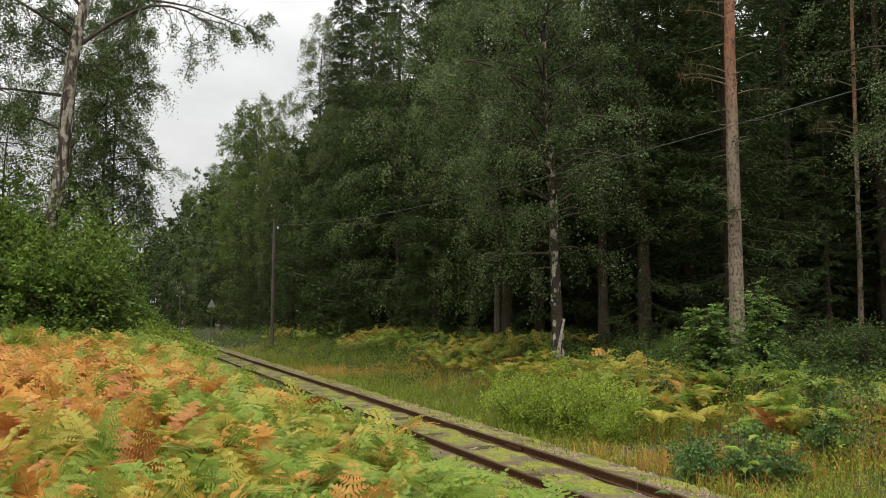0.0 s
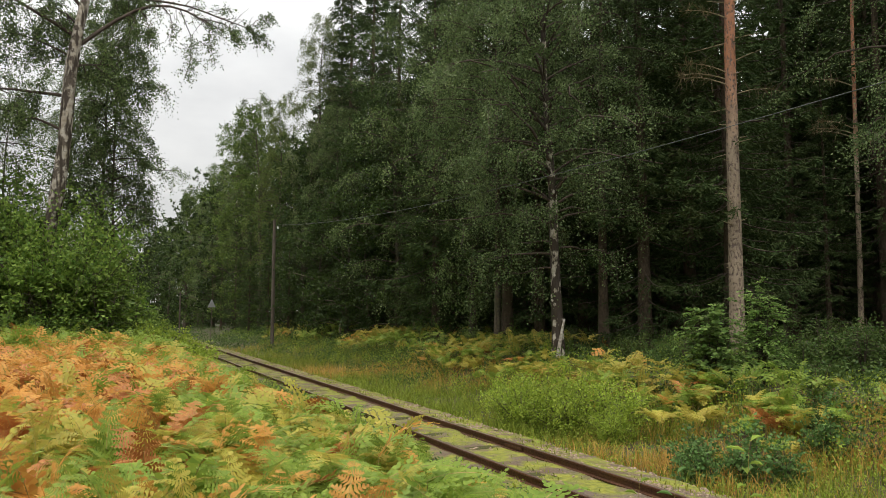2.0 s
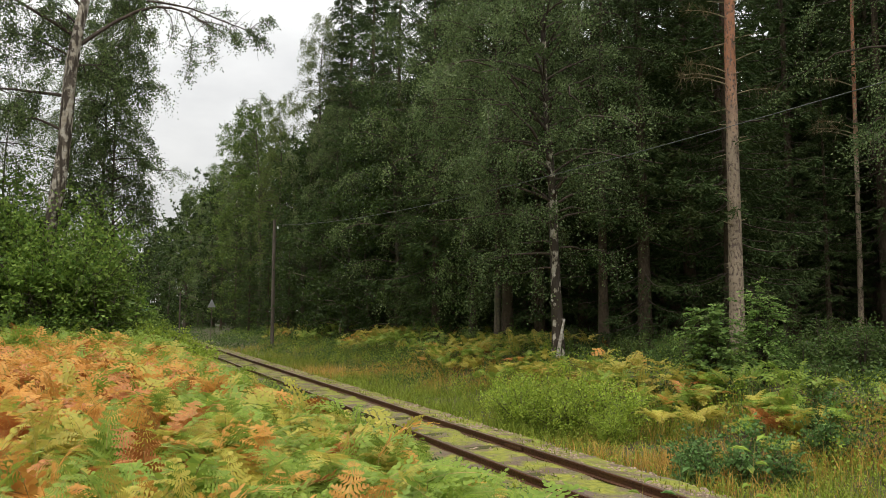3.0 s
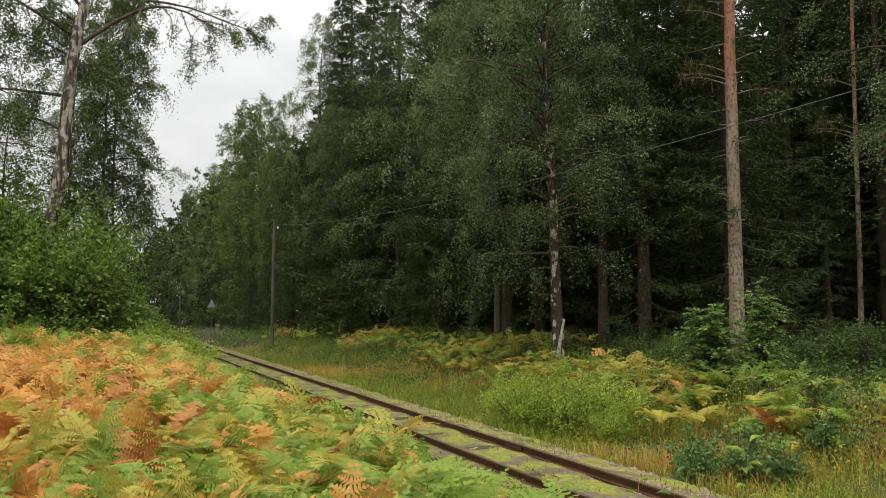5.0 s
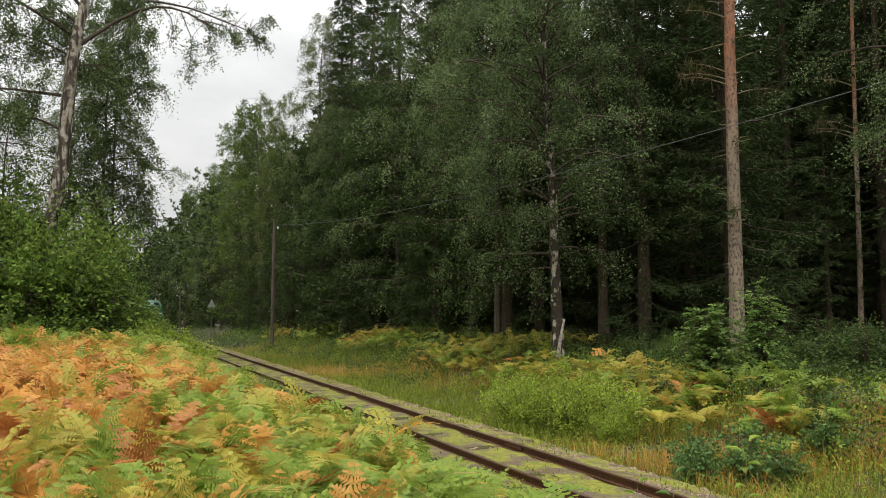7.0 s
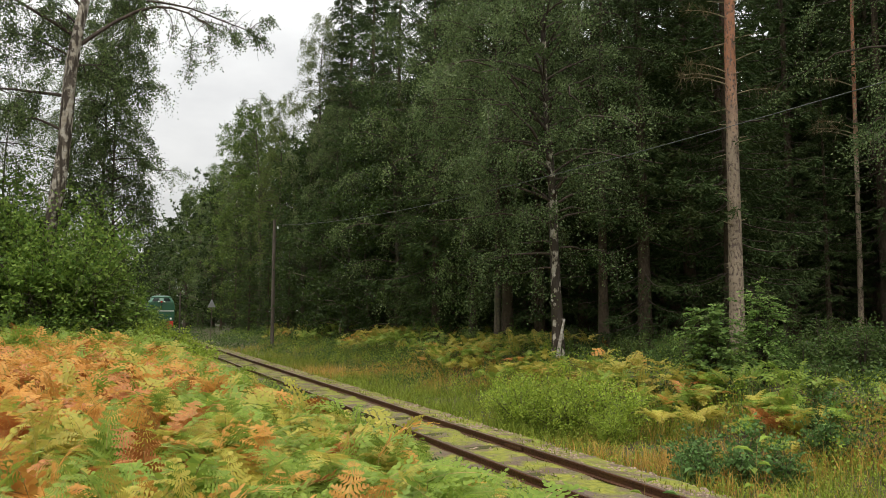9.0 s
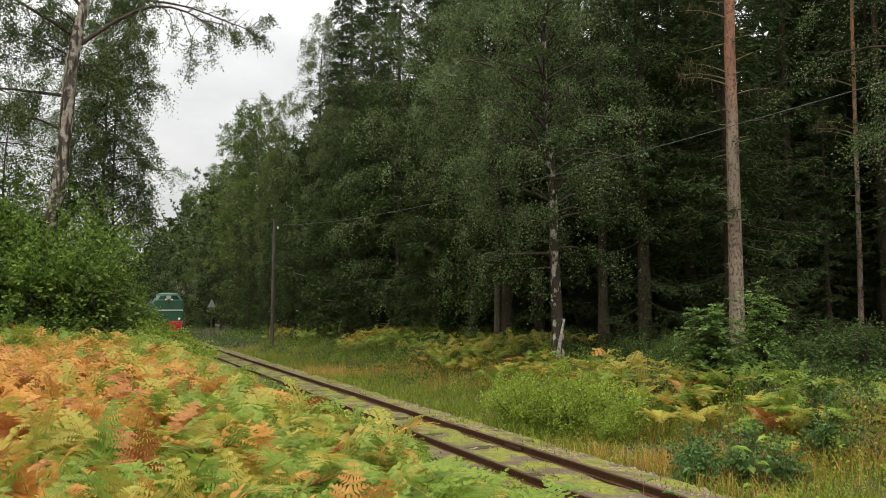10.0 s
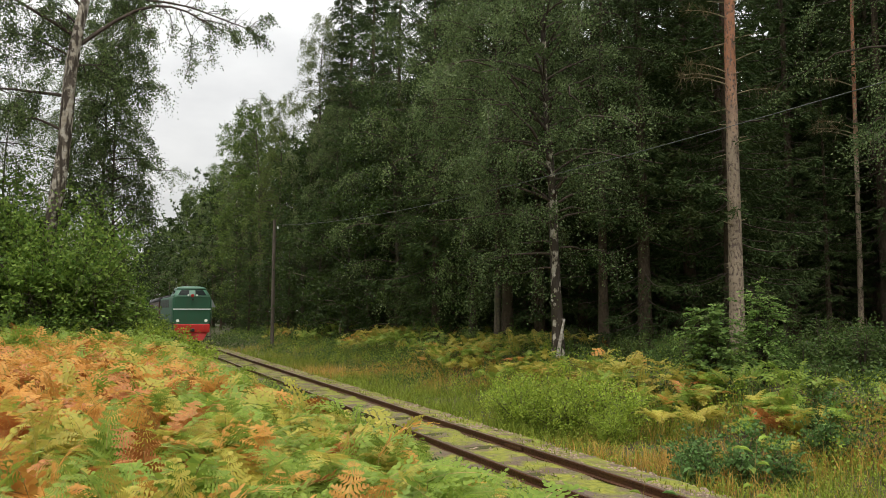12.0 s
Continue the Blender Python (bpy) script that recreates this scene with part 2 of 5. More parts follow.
# ---- mesh tools ----
class Geo:
    """Collects quads, triangles and tubes as arrays and turns them into one mesh."""

    def __init__(self):
        self.v, self.f, self.n = [], [], 0

    def faces(self, verts, faces, m=0):
        verts, faces = np.asarray(verts, float).reshape(-1, 3), np.asarray(faces, int)
        self.v.append(verts)
        self.f.append((faces + self.n, m))
        self.n += len(verts)

    def quads(self, corners, m=0):
        k = len(corners)
        self.faces(corners, np.arange(4 * k).reshape(k, 4), m)

    def tube(self, pts, radii, sides=6, m=0, cap=False):
        pts = np.asarray(pts, float)
        d = np.gradient(pts, axis=0)
        d /= np.linalg.norm(d, axis=1)[:, None] + 1e-9
        ref = np.where(np.abs(d[:, 2:3]) < 0.9, [[0.0, 0, 1]], [[1.0, 0, 0]])
        ref = np.tile(ref[len(ref) // 2], (len(pts), 1))
        a = np.cross(d, ref)
        a /= np.linalg.norm(a, axis=1)[:, None] + 1e-9
        b = np.cross(d, a)
        t = np.arange(sides) * 2 * np.pi / sides
        r = np.asarray(radii, float)[:, None, None]
        ring = pts[:, None] + r * (np.cos(t)[None, :, None] * a[:, None] + np.sin(t)[None, :, None] * b[:, None])
        i, j = np.meshgrid(np.arange(len(pts) - 1), np.arange(sides), indexing="ij")
        i, j = i.ravel(), j.ravel()
        k = (j + 1) % sides
        self.faces(ring, np.stack([i * sides + j, i * sides + k, (i + 1) * sides + k, (i + 1) * sides + j], 1), m)
        if cap:
            e = (len(pts) - 1) * sides
            self.faces(np.vstack([ring[-1], pts[-1:]]), [(q, (q + 1) % sides, sides) for q in range(sides)], m)

    def mesh(self, name, mats, smooth=False):
        me = bpy.data.meshes.new(name)
        v = np.vstack(self.v)
        loops = np.concatenate([f.ravel() for f, m in self.f])
        sizes = np.concatenate([np.full(len(f), f.shape[1]) for f, m in self.f])
        mat = np.concatenate([np.full(len(f), m) for f, m in self.f])
        me.vertices.add(len(v))
        me.vertices.foreach_set("co", v.ravel().astype(np.float32))
        me.loops.add(len(loops))
        me.loops.foreach_set("vertex_index", loops.astype(np.int32))
        me.polygons.add(len(sizes))
        me.polygons.foreach_set("loop_start", np.concatenate([[0], np.cumsum(sizes)[:-1]]).astype(np.int32))
        me.polygons.foreach_set("material_index", mat.astype(np.int32))
        me.polygons.foreach_set("use_smooth", np.full(len(sizes), smooth))
        for m in mats:
            me.materials.append(m)
        me.update(calc_edges=True)
        return me


def unit(v):
    return v / (np.linalg.norm(v, axis=-1, keepdims=True) + 1e-9)


def leaf_quads(rng, at, along, length, width, unrest=1.0):
    """Pointed leaves at the places given: a rhomb each, with the stalk end at the place."""
    n = len(at)
    along = unit(along)
    side = unit(np.cross(along, unrest * rng.normal(size=(n, 3)) + np.array([[0, 0, 0.9]])))
    ln, wd = (length * rng.uniform(0.7, 1.25, n))[:, None], (width * rng.uniform(0.7, 1.25, n))[:, None]
    mid = at + along * ln * 0.45
    return np.stack([at, mid + side * wd / 2, at + along * ln, mid - side * wd / 2], 1)


def ribbon(starts, ends, width):
    side = unit(np.cross(ends - starts, np.array([[0.3, 0.2, 1.0]]))) * width / 2
    return np.stack([starts - side, starts + side, ends + side * 0.4, ends - side * 0.4], 1)


def thing(name, label, category, group="", kind=""):
    return tagged(new(name), label, category, group, kind)


def part(name, bm, material, parent, label=""):
    """Links a bmesh or a mesh as one mesh object under a thing or a part."""
    if isinstance(bm, bmesh.types.BMesh):
        me = bpy.data.meshes.new(name)
        bm.to_mesh(me)
        bm.free()
        me.materials.append(material)
    else:
        me = bm
    ob = new(name, me)
    ob.parent = parent
    return tagged(ob, label) if label else ob


def box_bm(x0, x1, y0, y1, z0, z1, bevel=0.0, segments=2):
    bm = bmesh.new()
    bmesh.ops.create_cube(bm, size=1.0, matrix=Matrix.LocRotScale(((x0 + x1) / 2, (y0 + y1) / 2, (z0 + z1) / 2), None, (x1 - x0, y1 - y0, z1 - z0)))
    if bevel:
        bmesh.ops.bevel(bm, geom=bm.edges[:], offset=bevel, segments=segments, affect="EDGES", profile=0.5)
    return bm


def disc_bm(radius, depth, m, sides=20, radius2=None):
    bm = bmesh.new()
    bmesh.ops.create_cone(bm, cap_ends=True, segments=sides, radius1=radius, radius2=radius if radius2 is None else radius2, depth=depth, matrix=m)
    return bm


# ---- ground ----
def wave(x, y, k, seed):
    """Cheap smooth unevenness."""
    return (np.sin(x * k + seed) * np.cos(y * k * 0.83 + seed * 1.7) + np.sin((x + y) * k * 0.57 + seed * 2.3) * 0.6) / 1.6


def ease(y):
    """Grows with the square of the way beyond y = 46, then evenly."""
    far = np.maximum(np.asarray(y, float) - 46.0, 0.0)
    near = np.minimum(far, 60.0)
    return near ** 2 + 120.0 * (far - near)


def track_dx(y):
    return 0.00030 * ease(y)


def track_dz(y):
    return -0.00026 * np.minimum(ease(y), 14000.0)


def ground_z(x, y):
    x, y = np.asarray(x, float), np.asarray(y, float)
    x = x - track_dx(np.minimum(y, 200.0))
    base = np.interp(x, [-400, -12, 0.5, 2.4, 3.7, 6.4, 7.4, 8.8, 10.0, 11.5, 15, 25, 400], [1.5, 0.45, 0.40, 0.18, -0.22, -0.30, -0.38, -0.25, 0.15, 0.50, 0.75, 0.9, 3.0])
    calm = np.clip(np.minimum(np.abs(x - 5.15) - 1.8, 1.0), 0, 1)
    return base + track_dz(y) + calm * (0.07 * wave(x, y, 1.1, 1) + 0.04 * wave(x, y, 2.9, 4))


def build_ground():
    far = 4.0 * 1.35 ** np.arange(1, 20)
    xs = np.concatenate([-10 - far[::-1], np.arange(-10, 22, 0.25), 22 + far])
    ys = np.concatenate([-6 - far[::-1], np.arange(-6, 50, 0.35), 50 + far])
    gx, gy = np.meshgrid(xs, ys, indexing="ij")
    v = np.stack([gx, gy, ground_z(gx, gy)], -1)
    i, j = np.meshgrid(np.arange(len(xs) - 1), np.arange(len(ys) - 1), indexing="ij")
    k = (i * len(ys) + j).ravel()
    g = Geo()
    g.faces(v, np.stack([k, k + len(ys), k + len(ys) + 1, k + 1], 1))
    tagged(new("ground", g.mesh("ground", [M_GROUND], True)), "uneven woodland ground of soil, litter and moss", "ground", kind="structure")


def build_trackbed():
    """Low mossy gravel bed with sloping shoulders."""
    xs = np.concatenate([[3.2], np.arange(3.5, 7.1, 0.12), [7.5]])
    ys = np.concatenate([np.arange(-6, 30, 0.15), np.arange(30, 80, 0.6), np.arange(80, 260, 4)])
    gx, gy = np.meshgrid(xs, ys, indexing="ij")
    z = np.interp(gx, [3.2, 3.9, 4.5, 6.1, 6.9, 7.5], [-0.40, -0.15, -0.109, -0.109, -0.19, -0.75])
    z += 0.018 * wave(gx, gy, 4.1, 2) + 0.012 * wave(gx, gy, 9.7, 5)
    v = np.stack([gx + track_dx(gy), gy, z + track_dz(gy)], -1)
    i, j = np.meshgrid(np.arange(len(xs) - 1), np.arange(len(ys) - 1), indexing="ij")
    k = (i * len(ys) + j).ravel()
    g = Geo()
    g.faces(v, np.stack([k, k + len(ys), k + len(ys) + 1, k + 1], 1))
    tagged(new("trackbed", g.mesh("trackbed", [M_BED], True)), "old gravel trackbed grown over with yellow-green moss", "trackbed", kind="structure")
    rng = np.random.default_rng(5)
    g = Geo()
    n = 11000
    px = np.where(rng.random(n) < 0.75, rng.uniform(6.0, 7.05, n), rng.uniform(3.9, 6.5, n))
    py = 3 + 40 * rng.random(n) ** 1.6
    pz = np.interp(px, [3.2, 3.9, 4.5, 6.1, 6.9, 7.5], [-0.40, -0.15, -0.122, -0.122, -0.20, -0.75])
    s = 0.006 + 0.026 * rng.random(n) ** 2
    pz = np.maximum(pz, ground_z(px, py)) + s * 0.3
    ico = unit(np.array([(1, 0, 0.2), (0.3, 1, -0.1), (-0.8, 0.6, 0.1), (-0.7, -0.7, -0.2), (0.4, -0.9, 0.2), (0, 0.1, 1), (0.1, 0, -1)]))
    tri = np.array([(0, 1, 5), (1, 2, 5), (2, 3, 5), (3, 4, 5), (4, 0, 5), (1, 0, 6), (2, 1, 6), (3, 2, 6), (4, 3, 6), (0, 4, 6)])
    v = ico[None] * rng.uniform(0.6, 1.3, (n, 7, 3)) * s[:, None, None] * np.array([1.2, 1.0, 0.75]) + np.stack([px, py, pz], 1)[:, None]
    f = (tri[None] + 7 * np.arange(n)[:, None, None]).reshape(-1, 3)
    g.faces(v, f)
    tagged(new("ballast_stones", g.mesh("ballast_stones", [M_STONE])), "loose grey-brown ballast stones beside the rails", "gravel", kind="stuff")


def build_track():
    track = thing("railway_track", "rusty narrow gauge railway track on mossy wooden sleepers", "railway track")
    half = [(0.0, 0.0), (0.022, 0.0), (0.027, -0.006), (0.027, -0.024), (0.007, -0.034), (0.006, -0.092), (0.045, -0.104), (0.045, -0.112), (0, -0.112)]
    prof = half + [(-a, b) for a, b in half[-2:0:-1]]
    rng = np.random.default_rng(3)
    ys = np.concatenate([np.arange(-8, 60, 0.8), np.arange(60, 265, 5)])
    for side in (-1, 1):
        g = Geo()
        cx = TRACK_X + side * (GAUGE / 2 + 0.027)
        wob = 0.002 * np.sin(ys * 0.9 + side) + 0.003 * np.sin(ys * 0.37)
        sag = 0.004 * np.sin(ys * 0.7 + side * 2)
        k = len(prof)
        v = np.array([[(cx + w + a + track_dx(y), y, b + s + track_dz(y)) for a, b in prof] for y, w, s in zip(ys, wob, sag)])
        i, j = np.meshgrid(np.arange(len(ys) - 1), np.arange(k), indexing="ij")
        i, j = i.ravel(), j.ravel()
        q = np.stack([i * k + j, i * k + (j + 1) % k, (i + 1) * k + (j + 1) % k, (i + 1) * k + j], 1)
        top = (j == 0) | (j == k - 1)
        g.faces(v, q[~top], 0)
        g.faces(v, q[top], 1)
        part("rail", g.mesh("rail", [M_RUST, M_WORN]), None, track)
    meshes = []
    for i in range(4):
        bm = box_bm(-0.85, 0.85, -0.11, 0.11, -0.13, 0.0, 0.015, 1)
        for vert in bm.verts:
            vert.co += Vector(rng.normal(0, 0.006, 3))
        me = bpy.data.meshes.new("sleeper")
        bm.to_mesh(me)
        bm.free()
        me.materials.append(M_SLEEPER)
        meshes.append(me)
    plate = bpy.data.meshes.new("fishplate")
    bm = box_bm(-0.012, 0.012, -0.25, 0.25, -0.085, -0.035, 0.005, 1)
    bm.to_mesh(plate)
    bm.free()
    plate.materials.append(M_RUST)
    y = 3.0
    while y < 130:
        ob = part("sleeper", meshes[int(rng.integers(4))], None, track)
        ob.matrix_basis = pose(TRACK_X + float(track_dx(y)) + rng.normal(0, 0.03), y, float(track_dz(y)) - 0.118 + rng.normal(0, 0.010), 0, rng.normal(0, 0.5), rng.normal(0, 1.5))
        y += 0.68 + rng.normal(0, 0.03)
    for y in (8.3, 18.3, 28.3, 38.3):
        for side in (-1, 1):
            for face in (-1, 1):
                ob = part("fishplate", plate, None, track)
                ob.matrix_basis = pose(TRACK_X + side * (GAUGE / 2 + 0.027) + face * 0.019, y + side * 1.5, 0)


build_ground()
build_trackbed()
build_track()


# ---- trees ----
def trunk_line(rng, height, lean=(0.0, 0.0), wobble=0.15, steps=14):
    s = np.linspace(0, 1, steps)
    wx = np.cumsum(rng.normal(0, wobble / 3, steps)) * s
    wy = np.cumsum(rng.normal(0, wobble / 3, steps)) * s
    return np.stack([lean[0] * height * s + wx, lean[1] * height * s + wy, height * s - 0.25 * (1 - s)], 1)


def on_line(line, s):
    k = np.linspace(0, 1, len(line))
    return np.stack([np.interp(s, k, line[:, a]) for a in range(3)], -1)


def trunk_radii(r0, n, flare=0.35, power=0.85):
    s = np.linspace(0, 1, n)
    return r0 * ((1 - s) ** power * 0.97 + 0.03 + flare * np.exp(-s * n * 1.2))


def hang_leaves(g, rng, starts, dirs, lens, per, leaf, width, spread, droop, m=0, twig_m=None, down=0.5):
    """Twigs that droop from their starts, with leaves all along them."""
    k = np.linspace(0.15, 1, per)[None, :, None]
    p = starts[:, None] + dirs[:, None] * lens[:, None, None] * k
    p[..., 2] -= (droop * lens[:, None]) * k[..., 0] ** 2
    if twig_m is not None:
        mid, end = p[:, per // 2], p[:, -1]
        g.quads(ribbon(starts, mid, 0.010), twig_m)
        g.quads(ribbon(mid, end, 0.006), twig_m)
    at = (p + rng.normal(0, spread, p.shape)).reshape(-1, 3)
    along = rng.normal(size=at.shape)
    along[:, 2] -= down
    g.quads(leaf_quads(rng, at, along, leaf, width), m)


def build_birch(rng, height=18.0, r0=0.17, lean=(0, 0), low=0.22, reach=3.2, branches=70, twigs=9, per=18, leaf=0.06, droop=0.9, wobble=0.25, mat=None, limbs=(), bark=None):
    """Trunk and crown meshes of a birch with hanging twigs. limbs: further limbs (height share, azimuth, length, rise)."""
    wood, crown = Geo(), Geo()
    line = trunk_line(rng, height, lean, wobble)
    wood.tube(line, trunk_radii(r0, len(line)), 10, 0)
    starts, dirs, lens = [], [], []
    todo = [(low + (0.99 - low) * ((i + rng.random()) / branches), i * 2.4 + rng.normal(0, 0.4), None, None) for i in range(branches)] + list(limbs)
    for u, az, length, rise in todo:
        v = (u - low) / (1 - low)
        if length is None:
            length = reach * (0.35 + 0.75 * math.sin(math.pi * min(1.0, max(0.0, 0.28 + 0.72 * v))) ** 0.8) * rng.uniform(0.65, 1.15) * (0.55 + 0.45 * min(1, v * 5))
            rise = rng.uniform(0.45, 1.0)
        base = on_line(line, np.array(u))
        s = np.linspace(0, 1, 7)
        out = np.array([math.cos(az), math.sin(az), 0])
        kink = np.cumsum(rng.normal(0, 0.05 * length, (7, 3)), 0) * s[:, None]
        pts = base + out * (length * (s * 1.05 - 0.12 * s ** 2))[:, None] + kink
        pts[:, 2] += length * (rise * s - (rise * 0.55 + 0.25) * s ** 2)
        rb = min(r0 * 0.4 * (1 - u) + 0.012, 0.012 + length * 0.012)
        wood.tube(pts, rb * (1 - 0.85 * s), 5, 1 if rb < 0.075 else 0)
        n = max(4, int(twigs * (0.5 + length / reach)))
        knots = rng.uniform(0.25, 1.0, max(4, int(length * 2.4)))
        pick = rng.integers(0, len(knots), n)
        at = np.clip(knots[pick] + rng.normal(0, 0.03, n), 0.1, 1.0)
        starts.append(on_line(pts, at))
        way = unit(rng.normal(size=(len(knots), 3)) + out * 0.6 + np.array([0, 0, -0.1]))
        d = unit(way[pick] * 1.3 + rng.normal(0, 0.55, (n, 3)) + np.array([0, 0, -0.2]))
        dirs.append(d)
        lens.append(rng.uniform(0.35, 0.95, n) * (0.6 + 0.13 * reach))
    starts, dirs, lens = np.vstack(starts), np.vstack(dirs), np.concatenate(lens)
    hang_leaves(crown, rng, starts, dirs, lens, per, leaf, leaf * 0.72, 0.085, droop, 0, 1)
    return wood.mesh("trunk", [bark or M_BIRCH, M_TWIG], True), crown.mesh("crown", [mat or M_BIRCHLEAF, M_TWIG])


def build_spruce(rng, height=20.0, r0=0.2, low=0.10, reach=3.0, step=0.42, per=13, spray=0.22, dead=True, thin=0.17, layers=6):
    """Boughs in tiers: each sinks, lifts its tip and bears flat rows of drooping side twigs with needles."""
    wood, crown = Geo(), Geo()
    line = trunk_line(rng, height, (0, 0), 0.06)
    wood.tube(line, trunk_radii(r0, len(line), 0.3, 1.0), 10, 0)
    at, along, size = [], [], []
    z = low * height
    while z < height * 0.985:
        u = z / height
        length = reach * (1 - u) ** 0.75 * min(1.0, 0.6 + (u - low) * 4)
        for j in range(5):
            az = rng.uniform(0, 2 * math.pi)
            ln = length * rng.uniform(0.6, 1.15) + 0.15
            s = np.linspace(0, 1, 6)
            out = np.array([math.cos(az), math.sin(az), 0])
            pts = on_line(line, np.array(u)) + out * (ln * s)[:, None]
            pts[:, 2] += ln * (0.25 * u * s - (0.66 - 0.5 * u) * s + 0.34 * s ** 2) + rng.normal(0, 0.05)
            wood.tube(pts, (0.010 + 0.007 * ln) * (1 - 0.85 * s), 3, 1)
            n = int(per * (0.4 + ln / reach))
            k = rng.uniform(0.10, 1.0, n)
            foot = on_line(pts, k)
            hand = rng.choice([-1, 1], n)[:, None] * np.array([-out[1], out[0], 0])
            d = unit(hand * rng.uniform(0.5, 1.0, n)[:, None] + out * rng.uniform(0.3, 0.8, n)[:, None] - np.array([0, 0, 1.0]) * rng.uniform(0.05, 0.5, n)[:, None])
            tl = (0.30 * ln * (1.05 - k) + 0.16) * rng.uniform(0.6, 1.2, n)
            for q in range(layers):
                w = (q + rng.random(n)) / layers
                p = foot + d * (tl * w)[:, None]
                p[:, 2] -= 0.35 * tl * w ** 2
                at.append(p + rng.normal(0, 0.025, p.shape))
                along.append(d + rng.normal(0, 0.45, d.shape) + np.array([0, 0, -0.15]))
        z += step * rng.uniform(0.8, 1.25)
    if dead and low > 0.12:
        zs = np.arange(1.2, low * height, 0.16)
        p = on_line(line, zs / height)
        az = rng.uniform(0, 2 * np.pi, len(zs))
        d = np.stack([np.cos(az), np.sin(az), rng.uniform(-0.35, 0.05, len(zs))], 1)
        wood.quads(ribbon(p, p + d * rng.uniform(0.5, 1.6, len(zs))[:, None], 0.018), 1)
    at, along = np.vstack(at), np.vstack(along)
    crown.quads(leaf_quads(rng, at, along, spray, spray * thin), 0)
    return wood.mesh("trunk", [M_SPRUCEBARK, M_TWIG], True), crown.mesh("crown", [M_SPRUCE])


def build_broadleaf(rng, height=15.0, r0=0.16, low=0.12, reach=3.2, limbs=44, subs=7, twigs=5, per=8, leaf=0.105, mat=None):
    wood, crown = Geo(), Geo()
    line = trunk_line(rng, height * 0.96, (0, 0), 0.3)
    wood.tube(line, trunk_radii(r0, len(line)), 9, 0)
    starts, dirs, lens = [], [], []
    for i in range(limbs):
        u = low + (0.96 - low) * ((i + rng.random()) / limbs)
        v = (u - low) / (1 - low)
        length = reach * (0.35 + 0.7 * math.sin(math.pi * (0.25 + 0.73 * v))) * rng.uniform(0.6, 1.2)
        az, rise = i * 2.4 + rng.normal(0, 0.5), rng.uniform(0.2, 0.8) + 0.4 * v
        out = np.array([math.cos(az), math.sin(az), 0])
        s = np.linspace(0, 1, 6)
        pts = on_line(line, np.array(u)) + out * (length * s)[:, None] + np.cumsum(rng.normal(0, 0.06 * length, (6, 3)), 0) * s[:, None]
        pts[:, 2] += length * (rise * s - 0.45 * s ** 2)
        wood.tube(pts, (0.014 + 0.014 * length * (1 - u)) * (1 - 0.8 * s), 4, 0)
        for q in range(subs):
            b = on_line(pts, np.array(rng.uniform(0.25, 1.0)))
            d = unit(rng.normal(size=3) + out * 0.7 + np.array([0, 0, 0.15]))
            ln = rng.uniform(0.35, 0.9)
            wood.quads(ribbon(b[None], (b + d * ln)[None], 0.02), 0)
            k = rng.uniform(0.2, 1.0, twigs)
            starts.append(b + d * ln * k[:, None])
            dirs.append(unit(rng.normal(size=(twigs, 3)) + d))
            lens.append(rng.uniform(0.25, 0.5, twigs))
    hang_leaves(crown, rng, np.vstack(starts), np.vstack(dirs), np.concatenate(lens), per, leaf, leaf * 0.62, 0.07, 0.25, 0, None, 0.25)
    return wood.mesh("trunk", [M_MOSSBARK], True), crown.mesh("crown", [mat or M_BROAD])


